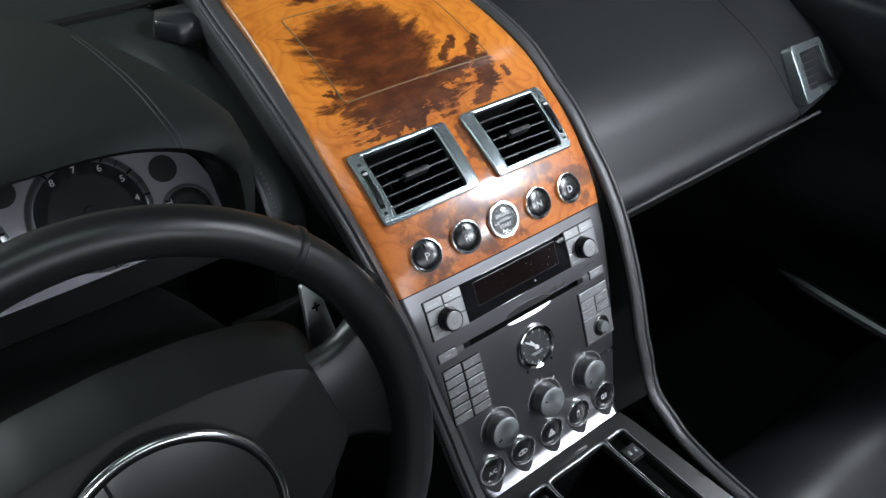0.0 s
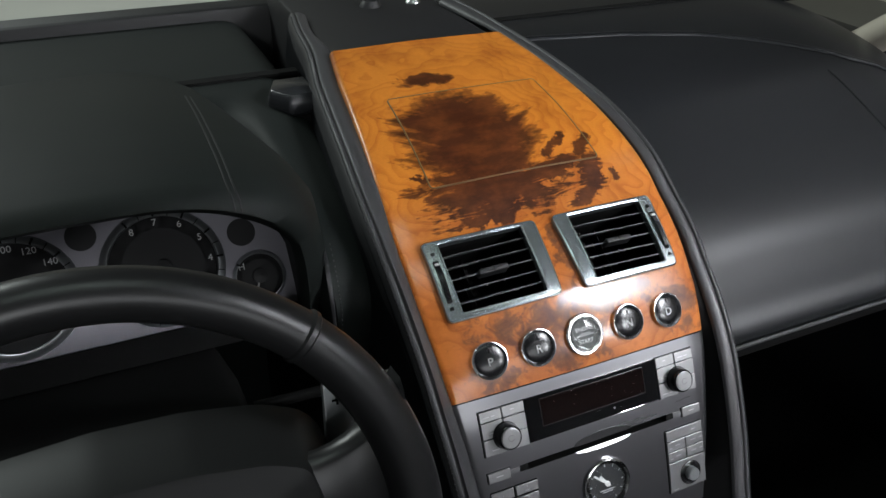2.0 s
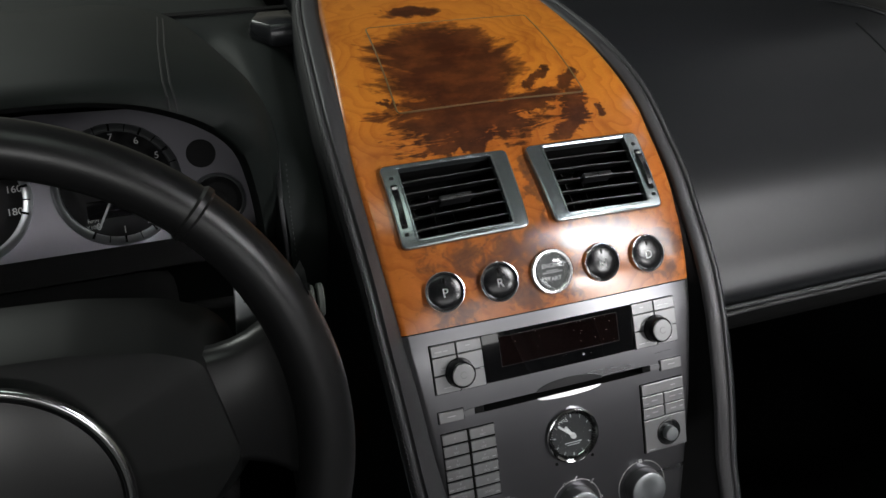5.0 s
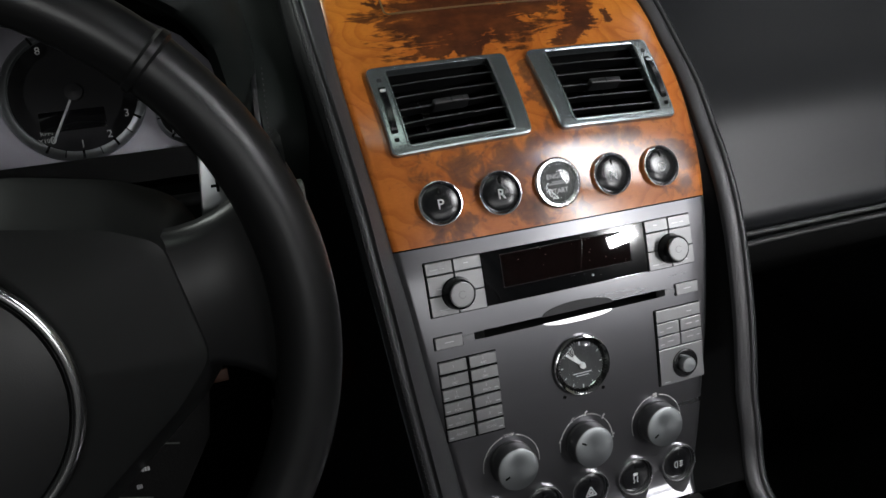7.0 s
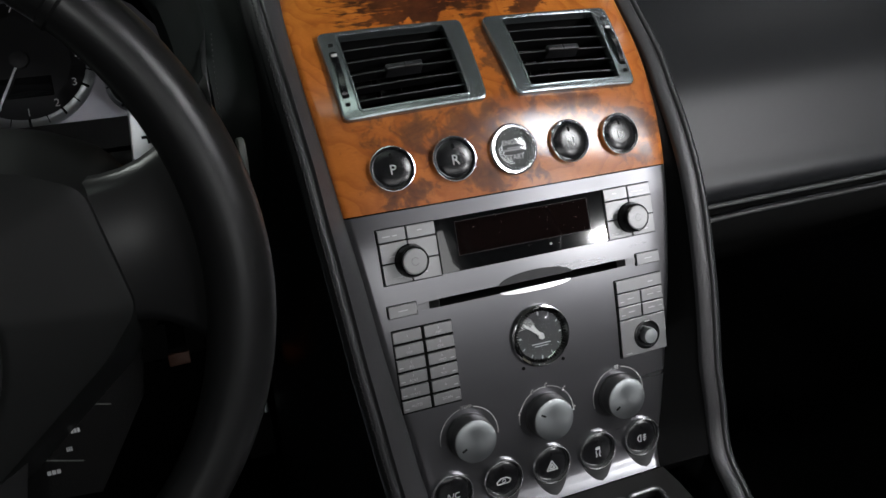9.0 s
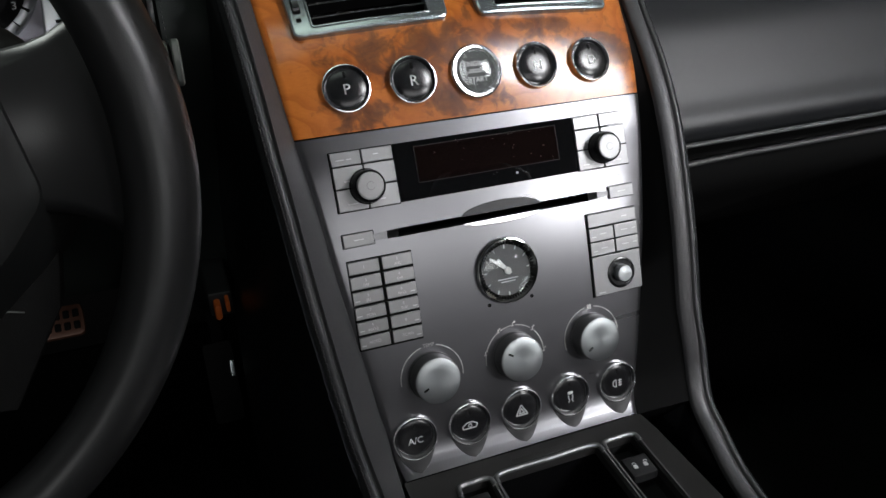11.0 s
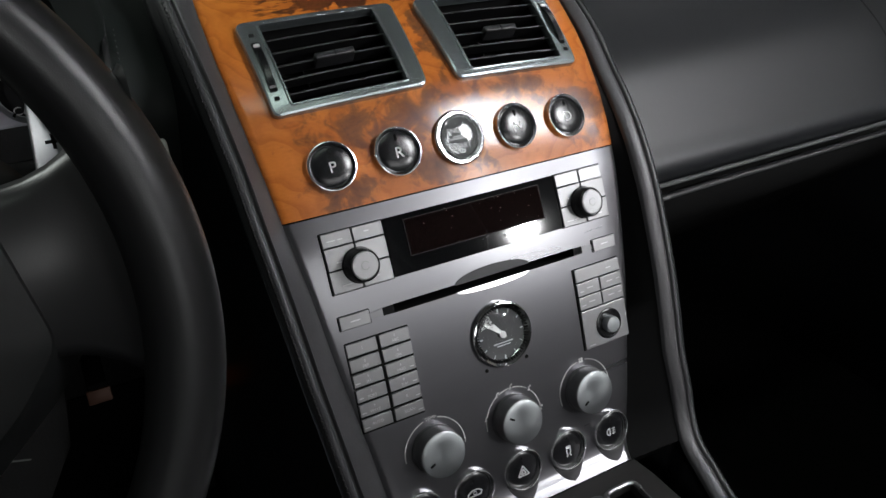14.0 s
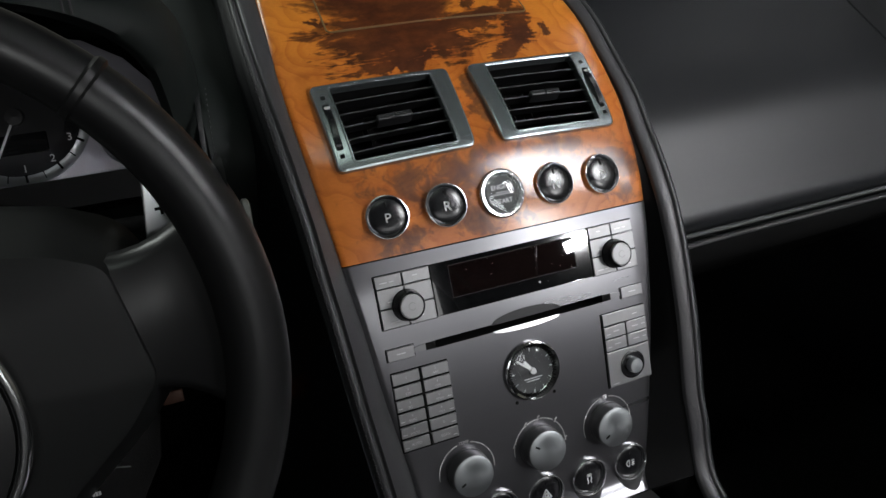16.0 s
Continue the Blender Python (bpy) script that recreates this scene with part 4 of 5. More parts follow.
# tunnel top behind the fascia
TZ = 0.5482
b = bmesh.new()
TX = [-0.088, -0.0575, -0.0385, -0.032, 0.040, 0.0465, 0.068, 0.087]
TY = [-0.047, -0.050, -0.0655, -0.20, -0.36, -0.55]
V = [[b.verts.new((x * (1 + 0.10 * min(1, (-y - 0.047) / 0.2)) if abs(x) > 0.08 else x, y, TZ + 0.004 * min(1, (-y - 0.047) / 0.03))) for x in TX] for y in TY]
for r in range(len(TY) - 1):
    for c in range(len(TX) - 1):
        if r in (2,) and c in (1, 3, 5):
            continue
        if r == 3 and c in (3,):
            continue
        b.faces.new((V[r][c], V[r][c + 1], V[r + 1][c + 1], V[r + 1][c]))
ex = bmesh.ops.extrude_face_region(b, geom=b.faces[:])
for v in ex["geom"]:
    if isinstance(v, bmesh.types.BMVert):
        v.co.z -= 0.006
tunnel = part("tunnel_plate", b, TUNNEL, console, "dark satin metal plate on the tunnel")
ty = TZ + 0.004
for x0, x1, y0, nm in ((-0.032, 0.040, -0.36, "tray_well"), (-0.0575, -0.0385, -0.20, "switch_well"), (0.0465, 0.068, -0.20, "switch_well")):
    b = bmesh.new()
    dep = 0.06 if nm[0] == "t" else 0.016
    loft(b, [[(x, y, z) for x, y in ((x0 - .0006, y0), (x1 + .0006, y0), (x1 + .0006, -0.0650), (x0 - .0006, -0.0650))] for z in (ty - 0.001, ty - dep)], False, True)
    part(nm, b, GLOSS if nm[0] == "t" else PLASTIC, console, "deep gloss black storage tray" if nm[0] == "t" else "")
    b = bmesh.new()
    r0 = [(x0 - 0.001, -0.0650, ty), (x1 + 0.001, -0.0650, ty)]
    rail = catmull([(x0 - 0.002, -0.072, ty), (x0 - 0.0012, -0.0665, ty), (x0 + 0.002, -0.0648, ty), ((x0 + x1) / 2, -0.0646, ty), (x1 - 0.002, -0.0648, ty), (x1 + 0.0012, -0.0665, ty), (x1 + 0.002, -0.072, ty)], 5)
    T = np.gradient(rail, axis=0)
    rows = []
    for p, t in zip(rail, T):
        t = t / np.linalg.norm(t)
        nrm = np.array([-t[1], t[0], 0])
        rows.append([tuple(p + nrm * 0.0017 * math.cos(a) + np.array([0, 0, 0.0017 * math.sin(a)])) for a in np.linspace(0, 2 * math.pi, 10, endpoint=False)])
    loft(b, rows)
    part("chrome_rail", b, KEYMETAL, console, "bright chrome edge of the well")
    for xe in (x0 - 0.002, x1 + 0.002):
        b = box(xe - 0.0006, xe + 0.0006, y0, -0.070, ty - 0.001, ty + 0.0009)
        part("edge_line", b, KEYMETAL, console)
b = box(-0.0170, 0.0285, -0.0590, -0.0545, TZ + 0.0005, TZ + 0.0020, 0.0004)
part("badge_plate", b, TUNNEL, console, "small engraved metal plate")
lock = part("lock_switch", box(0.0480, 0.0665, -0.0985, -0.0820, TZ - 0.004, TZ + 0.004, 0.0015), PLASTIC, console, "door lock rocker switch with padlock symbols")
b = bmesh.new()
for dx in (-0.0035, 0.0040):
    prism(rrect(0.0572 + dx - 0.0014, 0.0572 + dx + 0.0014, -0.0925, -0.0895, 0.0006, 2), TZ + 0.0038, TZ + 0.0043, 0.0001, b)
    arc_strip(b, 0.0572 + dx + (0.001 if dx > 0 else 0), -0.0890, 0.0012, 0, 180, 0.0005, TZ + 0.0038, TZ + 0.0043, 8)
part("lock_symbol", b, PRINT, lock)
part("switch_bar", box(-0.0545, -0.0415, -0.19, -0.0720, TZ - 0.004, TZ + 0.001, 0.001), PLASTIC, console)
# carcass under the tunnel top
part("tunnel_side", box(-0.120, 0.120, -0.60, -0.052, 0.235, 0.470, 0.01), PLASTIC, console)


# ---------------------------------------------------------------- dashboard
dash = thing("dashboard", "black leather dashboard on both sides of the console", "dashboard", (0, 0.35, 0.85))


def section_loft(xs, section, bm=None):
    """A body of closed yz sections along x; section(x) gives its points."""
    return loft(bm or bmesh.new(), [[(x, y, z) for y, z in section(x)] for x in xs])


def passenger_section(x):
    e = max(0.0, (x - 0.46) / 0.20)
    f = catmull([(.082, .680), (.074, .686), (.068, .700), (.083, .720), (.101, .744), (.122, .770), (.152, .795), (.185, .817), (.222, .841), (.264, .864), (.33, .884), (.42, .896), (.55, .893), (.72, .872)], 5)
    f = [(y + 0.03 * e * e + 0.05 * e * e * max(0, (z - .75) / .15), z - 0.045 * e * e * max(0, (z - .70) / .2)) for y, z in f]
    return f + [(.74, .80), (.60, .70), (.30, .668), (.12, .668)]


part("passenger_dash", section_loft(np.linspace(0.118, 0.70, 34), passenger_section), LEATHER, dash, "wide rolled leather dash above the glovebox", 60)
# piping under the roll and the glovebox front below it
b = bmesh.new()
rows = []
for x in np.linspace(0.140, 0.57, 24):
    rows.append([(x, .068 + .0020 * math.cos(a), .6890 + .0020 * math.sin(a)) for a in np.linspace(0, 2 * math.pi, 8, endpoint=False)])
loft(b, rows)
part("dash_piping", b, LEATHER_PAD, dash)
b = section_loft(np.linspace(0.165, 0.60, 16), lambda x: catmull([(.105, .662), (.100, .655), (.115, .62), (.19, .55), (.27, .47)], 4).tolist() + [(.35, .46), (.35, .66)])
glove = part("glovebox", b, RUBBER, dash, "black leather glovebox front", 60)
b = bmesh.new()
rows = []
for x in np.linspace(0.180, 0.60, 16):
    dz = .006 * math.exp(-(x - .18) / .025) + .002
    rows.append([(x, .0945 + .0026 * math.cos(a), .6610 - dz + .0026 * math.sin(a)) for a in np.linspace(0, 2 * math.pi, 8, endpoint=False)])
loft(b, rows)
part("glovebox_piping", b, LEATHER_PAD, glove)
# raised trim line across the dash top
b = bmesh.new()
rows = []
for x in np.linspace(0.128, 0.58, 38):
    y = float(np.interp(x, [.13, .25, .34, .40, .46, .50, .58], [.405, .387, .363, .335, .301, .279, .262]))
    sec = np.array(passenger_section(x)[8:56])
    z = float(np.interp(y, sec[:, 0], sec[:, 1])) - 0.001
    rows.append([(x, y + .006 * math.cos(a), z + .004 * math.sin(a)) for a in np.linspace(0, 2 * math.pi, 12, endpoint=False)])
loft(b, rows)
part("dash_trim", b, LEATHER, dash, "raised leather trim line")
# seam across the end of the roll, vent at the end
b = bmesh.new()
rows = []
for k, (y, z) in enumerate(passenger_section(0.50)[2:46]):
    x = 0.535 - 0.085 * (k / 43) ** 1.2
    sec = passenger_section(x)
    y, z = sec[2 + k]
    rows.append([(x + .0012 * math.cos(a), y - 0.0004 + .0012 * math.sin(a) * 0.6, z + .0012 * math.sin(a) * 0.8) for a in np.linspace(0, 2 * math.pi, 6, endpoint=False)])
loft(b, rows)
part("dash_seam", b, RUBBER, dash)


VENT_CORNERS = [(0.521, 0.071, 0.709), (0.652, 0.100, 0.690), (0.640, 0.136, 0.751), (0.525, 0.120, 0.769)]


def side_vent():
    """The vent at the dash's outer end: a flat frame with slats, set into the leather."""
    c = [Vector(p) for p in VENT_CORNERS]
    mid = sum(c, Vector()) / 4
    ux = (c[1] - c[0]).normalized()
    un = ux.cross(c[3] - c[0]).normalized()
    uy = un.cross(ux)
    v = thing("side_vent", "small side air vent with a satin silver frame", "vent", mid)
    M = Matrix((ux, uy, un)).transposed().to_4x4()
    M.translation = mid + un * 0.004
    q = [Vector(((p - mid).dot(ux), (p - mid).dot(uy))) for p in c]
    hole = [q[0].lerp(q[2], .20), q[1].lerp(q[3], .12), q[2].lerp(q[0], .14), q[3].lerp(q[1], .18)]
    part("vent_frame", frame_prism(rquad(q, .006, 3), rquad(hole, .002, 3), -.05, .004, .0015), SILVER, v, m=M_rel(v, M))
    b = bmesh.new()
    loft(b, [[(p.x, p.y, h) for p in inset(rquad(hole, .002, 3), -.0005)] for h in (.001, -.005)], False, True)
    part("vent_housing", b, RUBBER, v, m=M_rel(v, M))
    for k in range(5):
        t = (k + 0.6) / 5.2
        a, e = hole[0].lerp(hole[3], t), hole[1].lerp(hole[2], t)
        b = bmesh.new()
        bar(b, a, e, .0014, -.004, .0)
        part("slat", b, PLASTIC, v, m=M_rel(v, M))
    return v


def M_rel(parent, M):
    bpy.context.view_layer.update()
    return parent.matrix_world.inverted() @ M


side_vent()


def driver_section(x):
    """The dash between console and wheel and on across the driver's side."""
    d = min(1.0, max(0.0, (-0.181 - x) / 0.025))
    f = catmull([(.225, .52), (.190, .60), (.158, .70), (.139, .765), (.140, .796), (.160, .820), (.22, .843), (.32, .864), (.40, .874), (.50, .878), (.72, .868)], 5)
    f = [(y + 0.26 * d * max(0, 1 - y / 0.40), z - 0.03 * d * max(0, 1 - abs(y - 0.2) / 0.2)) for y, z in f]
    e = max(0.0, (x + 0.160) / 0.03)
    f = [(y, z - 0.012 * e * e) for y, z in f]
    return f + [(.74, .80), (.60, .60), (.42, .50)]


part("driver_dash", section_loft([*np.linspace(-0.134, -0.215, 14), *np.linspace(-0.25, -0.76, 10)], driver_section), DASH_TOP, dash, "dark leather dash top beside the instrument hood", 60)
# scuttle panel at the foot of the windscreen and the slot of the demister
part("scuttle", box(-0.76, 0.76, 0.690, 0.735, 0.80, 0.884, 0.006), PLASTIC, dash, "black plastic panel at the foot of the windscreen")
part("demister_slot", box(-0.70, -0.120, 0.440, 0.452, 0.866, 0.8795), RUBBER, dash)
part("demister_slot", box(0.125, 0.66, 0.470, 0.482, 0.880, 0.8985), RUBBER, dash)
part("centre_scuttle", box(-0.092, 0.092, 0.40, 0.70, 0.80, 0.904, 0.006), PLASTIC, dash, "black panel between wood and windscreen")
sens = part("light_sensor", lathe(0, 0, [(0.014, 0), (0.013, 0.004), (0.009, 0.009), (0, 0.011)], 24), PLASTIC, dash, "small domed light sensor", m=M_rel(dash, pose(0.005, 0.564, 0.902)))
part("light_sensor", lathe(0, 0, [(0.010, 0), (0.009, 0.003), (0.006, 0.006), (0, 0.007)], 20), LIP, dash, "small bright domed sensor", m=M_rel(dash, pose(0.060, 0.563, 0.902)))

# stitched edge of the panel beside the steering column
EDGE = catmull([(-.176, .178, .836), (-.1795, .152, .826), (-.1812, .139, .812), (-.1815, .1345, .797), (-.1805, .1385, .770), (-.179, .150, .735), (-.175, .166, .690)], 10)
b = bmesh.new()
loft(b, [[(x + .0017 * math.cos(a), y - .001 + .0010 * math.sin(a), z + .0012 * math.sin(a)) for a in np.linspace(0, 2 * math.pi, 8, endpoint=False)] for x, y, z in EDGE])
part("panel_piping", b, PLASTIC, dash)
b = bmesh.new()
for p, q in zip(EDGE[2::2], EDGE[3::2]):
    loft(b, [[(v[0] + .0058 + u, v[1] - .0030 - w, v[2]) for u, w in ((-.0004, 0), (0, .0006), (.0004, 0))] for v in (p, p + (q - p) * .7)])
part("panel_stitching", b, THREAD, dash)

# hood over the instruments
hood = thing("instrument_hood", "black leather hood over the instruments", "hood", (-0.347, 0.25, 0.9))
ARCH = catmull([(0.0, .9130), (.057, .9110), (.092, .9030), (.122, .8870), (.137, .8680), (.144, .8400), (.148, .8000), (.150, .7500)], 5)
SPAN = [(-x, z) for x, z in ARCH[::-1]] + [(x, z) for x, z in ARCH[1:]]


def hood_row(y, grow, drop, lift=0.0):
    out = []
    for x, z in SPAN:
        t = (0.913 - z) / 0.163
        yy = y + 0.055 * max(0, t - 0.15) * (1 if y < 0.2 else 0.4)
        out.append((-0.347 + x * grow, yy, 0.913 + lift - (0.913 - z) * drop))
    return out


b = bmesh.new()
rows = [hood_row(0.275, 1.06, 1.0, -0.012), hood_row(0.150, 1.01, 1.0, -0.006), hood_row(0.128, 1.0, 1.0, -0.003), hood_row(0.122, 1.03, 0.99, 0.002), hood_row(0.126, 1.10, 0.98, 0.007), hood_row(0.140, 1.16, 0.96, 0.011),
        hood_row(0.17, 1.19, 0.93, 0.014), hood_row(0.21, 1.16, 0.89, 0.0145), hood_row(0.28, 1.06, 0.78, 0.009), hood_row(0.34, 0.98, 0.68, 0.002), hood_row(0.42, 0.90, 0.50, -0.016), hood_row(0.50, 0.80, 0.35, -0.032)]
loft(b, rows, closed=False)
part("hood_shell", b, DASH_TOP, hood, "", 60)
SEAM = ((0.1222, 1.03, .99, .002, -0.245), (0.126, 1.10, .98, .007, -0.245), (0.140, 1.16, .96, .011, -0.246), (0.17, 1.19, .93, .014, -0.246), (0.21, 1.16, .89, .0145, -0.246), (0.28, 1.06, .78, .009, -0.245), (0.34, .98, .68, .002, -0.245))
for off in (0.0, 0.0042):
    b = bmesh.new()
    rows = []
    for y, g, dr, li, x in SEAM:
        r = hood_row(y, g, dr, li)[len(SPAN) // 2:]
        yy, zz = np.interp(x + off, [p[0] for p in r], [p[1] for p in r]), np.interp(x + off, [p[0] for p in r], [p[2] for p in r])
        rows.append([(x + off + .0008 * math.cos(a), yy - .0001, zz + .0001 + .0005 * math.sin(a)) for a in np.linspace(0, 2 * math.pi, 6, endpoint=False)])
    loft(b, rows)
    part("hood_seam", b, PLASTIC, hood)

# small hook-shaped alarm pod on the dash beside the console
hook = thing("alarm_pod", "small black glossy pod on the dash top", "pod", (-0.147, 0.372, 0.868))
o = rquad([(-0.169, 0.372), (-0.152, 0.346), (-0.121, 0.348), (-0.121, 0.402), (-0.158, 0.402)], 0.005, 4)
b = bmesh.new()
loft(b, [[(p.x, p.y, h) for p in (inset(o, d) if d else o)] for d, h in ((0.005, 0.866), (0.001, 0.871), (0, 0.876), (0.0015, 0.882), (0.004, 0.8875), (0.005, 0.888))])
part("pod_body", b, POD, hook, "", 60)
part("pod_foot", box(-0.156, -0.122, 0.352, 0.398, 0.846, 0.868, 0.004), RUBBER, hook)

# ---------------------------------------------------------------- instruments
cluster = thing("instrument_cluster", "silver instrument cluster with black dials", "instruments", (-0.347, 0.2, 0.79))
IT, IN = Vector((0, 0.5878, 0.8090)), Vector((0, -0.8090, 0.5878))
I0 = Vector((0, 0.2259, 0.825))


def ipart(name, bm, mat, parent, label=""):
    for v in bm.verts:
        x, t, h = v.co
        p = I0 + IT * t + IN * h
        v.co = (x, p.y, p.z)
    return part(name, bm, mat, parent, label)


half = [(0.0, .046), (.07, .043), (.105, .036), (.130, .020), (.146, 0.0), (.156, -.030), (.158, -.064)]
plate = [Vector((-0.347 + x, t)) for x, t in half[::-1]] + [Vector((-0.347 - x, t)) for x, t in half[1:]]
ipart("cluster_plate", prism(plate, -0.006, 0.0, 0.001), CLUSTER, cluster, "satin silver instrument panel")
ipart("cluster_shelf", box(-0.52, -0.185, -0.085, -0.0645, -0.01, 0.018), RUBBER, cluster)


def dial(cx, cy, r, numbers, start, step, needle, words):
    d = ipart("dial", lathe(cx, cy, [(r, -0.002), (r, 0.0010), (r * 0.985, 0.0022), (r * 0.90, 0.0050), (r * 0.875, 0.0051), (r * 0.86, 0.0016)], 56), KNOBTOP, cluster, "round gauge with a bright ring")
    ipart("dial_face", lathe(cx, cy, [(r * 0.88, 0.0016), (r * 0.66, 0.0016), (r * 0.65, 0.0008), (0, 0.0008)], 40), DIAL, d)
    for k in range(len(numbers) * 2 - 1):
        b = bmesh.new()
        a = radians(start - step * k / 2)
        r0, r1 = (r * 0.86, r * 0.97)
        bar(b, (cx + r0 * math.cos(a), cy + r0 * math.sin(a)), (cx + r1 * math.cos(a), cy + r1 * math.sin(a)), 0.0016 if k % 2 == 0 else 0.0006, 0.0035, 0.0054)
        ipart("dial_tick", b, RUBBER, d)
    for k, ch in enumerate(numbers):
        a = radians(start - step * k)
        if ch:
            ipart("dial_number", lettering(ch, 0.0075, cx + r * 0.76 * math.cos(a), cy + r * 0.76 * math.sin(a), 0.0018), PRINT, d)
    b = bmesh.new()
    a = radians(needle)
    bar(b, (cx, cy), (cx + r * 0.78 * math.cos(a), cy + r * 0.78 * math.sin(a)), 0.0014, 0.0035, 0.0045)
    ipart("needle", b, PRINT_DIM, d)
    ipart("needle_hub", lathe(cx, cy, [(0.006, 0.0015), (0.0058, 0.005), (0, 0.0056)], 20), PLASTIC, d)
    for w, dy in words:
        ipart("dial_lettering", lettering(w, 0.0042, cx - r * 0.45, cy - r * 0.55 + dy, 0.0018), PRINT, d)
    return d


dial(-0.2935, -0.0145, 0.0474, [str(k) for k in range(9)], 240, -30, 242, (("RPM", 0.0), ("X1000", -0.005)))
dial(-0.4005, -0.0145, 0.0474, [str(k) for k in range(0, 200, 20)], 225, 27, 225, (("MPH", 0.0),))
dial(-0.2225, -0.0375, 0.0215, ["C", "H"], 232, 90, 247, ())
ipart("warning_lens", lathe(-0.2295, 0.0010, [(0.0115, -0.001), (0.0113, 0.0008), (0, 0.0008)], 32), DIAL, cluster)
ipart("warning_lens", lathe(-0.3475, 0.0215, [(0.0115, -0.001), (0.0113, 0.0008), (0, 0.0008)], 32), DIAL, cluster)
ipart("warning_lens", lathe(-0.4645, 0.0010, [(0.0115, -0.001), (0.0113, 0.0008), (0, 0.0008)], 32), DIAL, cluster)
ipart("trip_display", prism(rrect(-0.318, -0.276, -0.040, -0.026, 0.001, 2), 0.0012, 0.0022, 0.0003), GLOSS, cluster)

# ---------------------------------------------------------------- steering wheel
TILT_W = 0.345
WC = Vector((-0.350, -0.0644, 0.8001))
WM = Matrix.Translation(WC) @ Matrix(((1, 0, 0, 0), (0, math.sin(TILT_W), -math.cos(TILT_W), 0), (0, math.cos(TILT_W), math.sin(TILT_W), 0), (0, 0, 0, 1)))
wheel = thing("steering_wheel", "black leather steering wheel with a chrome-ringed centre", "steering wheel")
wheel.matrix_world = WM


def wpart(name, bm, mat, parent=None, label="", smooth=40):
    """bm in the wheel's own axes: x right, y up, z to the driver."""
    if parent is None or parent == wheel:
        return part(name, bm, mat, wheel, label, smooth, Matrix.Identity(4))
    return part(name, bm, mat, parent, label, smooth, Matrix.Identity(4))


RIM = 0.158
b = bmesh.new()
rows = []
N_RIM = 120
for k in range(N_RIM):
    a = 2 * math.pi * k / N_RIM
    d = abs((math.degrees(a) + 180) % 360 - 180)
    side = math.exp(-(min(d, 180 - d) / 34.0) ** 2)
    rr, rz = 0.0133 + 0.0018 * side, 0.0140 + 0.0015 * side
    row = []
    for j in range(20):
        q = 2 * math.pi * j / 20
        rad = RIM + rr * math.cos(q) - 0.0016 * side
        row.append((rad * math.cos(a), rad * math.sin(a), rz * math.sin(q)))
    rows.append(row)
V = [[b.verts.new(p) for p in r] for r in rows]
for k in range(N_RIM):
    for j in range(20):
        b.faces.new((V[k][j], V[(k + 1) % N_RIM][j], V[(k + 1) % N_RIM][(j + 1) % 20], V[k][(j + 1) % 20]))
rim = wpart("rim", b, LEATHER_RIM, wheel, "black leather rim")
for ang in (46, 134):
    b = bmesh.new()
    a0 = radians(ang)
    rows = []
    for j in range(24):
        q = 2 * math.pi * j / 24
        c = Vector((math.cos(a0), math.sin(a0), 0))
        t = Vector((-math.sin(a0), math.cos(a0), 0))
        p = c * (RIM + 0.0142 * math.cos(q)) + Vector((0, 0, 0.0148 * math.sin(q)))
        n = c * math.cos(q) + Vector((0, 0, math.sin(q)))
        rows.append([p - t * .0030 - n * .001, p - t * .0014 + n * .0006, p + t * .0014 + n * .0006, p + t * .0030 - n * .001])
    V = [[b.verts.new(p) for p in r] for r in rows]
    for k in range(24):
        for j in range(4):
            b.faces.new((V[k][j], V[(k + 1) % 24][j], V[(k + 1) % 24][(j + 1) % 4], V[k][(j + 1) % 4]))
    wpart("rim_seam", b, LEATHER_RIM, rim)
for sgn in (-1, 1):
    b = bmesh.new()
    rows = []
    for k in range(10):
        t = k / 9
        x = sgn * (0.085 + 0.072 * t)
        top = 0.046 + 0.034 * t ** 3 - 0.003 * math.sin(math.pi * t)
        bot = -0.022 - 0.034 * t ** 3 + 0.004 * math.sin(math.pi * t)
        zt = -0.001 + 0.007 * t - 0.004 * math.sin(math.pi * t)
        rows.append([(x, y, z) for y, z in ((bot + .006, -0.020), (bot, -0.013), (bot + .002, zt - .004), (bot + .008, zt), (top - .008, zt), (top - .002, zt - .004), (top, -0.013), (top - .006, -0.020))])
    loft(b, rows)
    wpart("spoke", b, LEATHER_RIM, wheel, "", 60)
b = bmesh.new()
rows = []
for k in range(8):
    t = k / 7
    y = -0.040 - 0.113 * t
    w = 0.062 - 0.026 * t
    rows.append([(x, y, z) for x, z in ((-w, -0.020), (-w - .003, -0.010), (-w + .004, -0.003), (w - .004, -0.003), (w + .003, -0.010), (w, -0.020))])
loft(b, rows)
wpart("lower_spoke", b, LEATHER_RIM, wheel, "", 60)
cover = [(-.101, .040), (-.112, -.012), (-.096, -.032), (-.044, -.076), (0, -.081), (.044, -.076), (.096, -.032), (.112, -.012), (.101, .040), (.082, .0485), (.045, .055), (0, .0575), (-.045, .055), (-.082, .0485)]
O = rquad(cover, 0.006, 4)
b = bmesh.new()
rows = [[(p.x, p.y, h) for p in (inset(O, d) if d else O)] for d, h in ((-.017, -0.046), (-.015, -0.032), (-.003, -0.004), (-.001, -0.0008), (.0008, 0.0), (.004, .0008))]
rows += [[(p.x * k, p.y * k, h) for p in inset(O, .004)] for k, h in ((.80, .0045), (.60, .0075), (.45, .0085), (.2, .009))]
loft(b, rows)
hub = wpart("airbag_cover", b, HUB, wheel, "soft black airbag cover", 28)
b = bmesh.new()
RR = 0.0605
rows = []
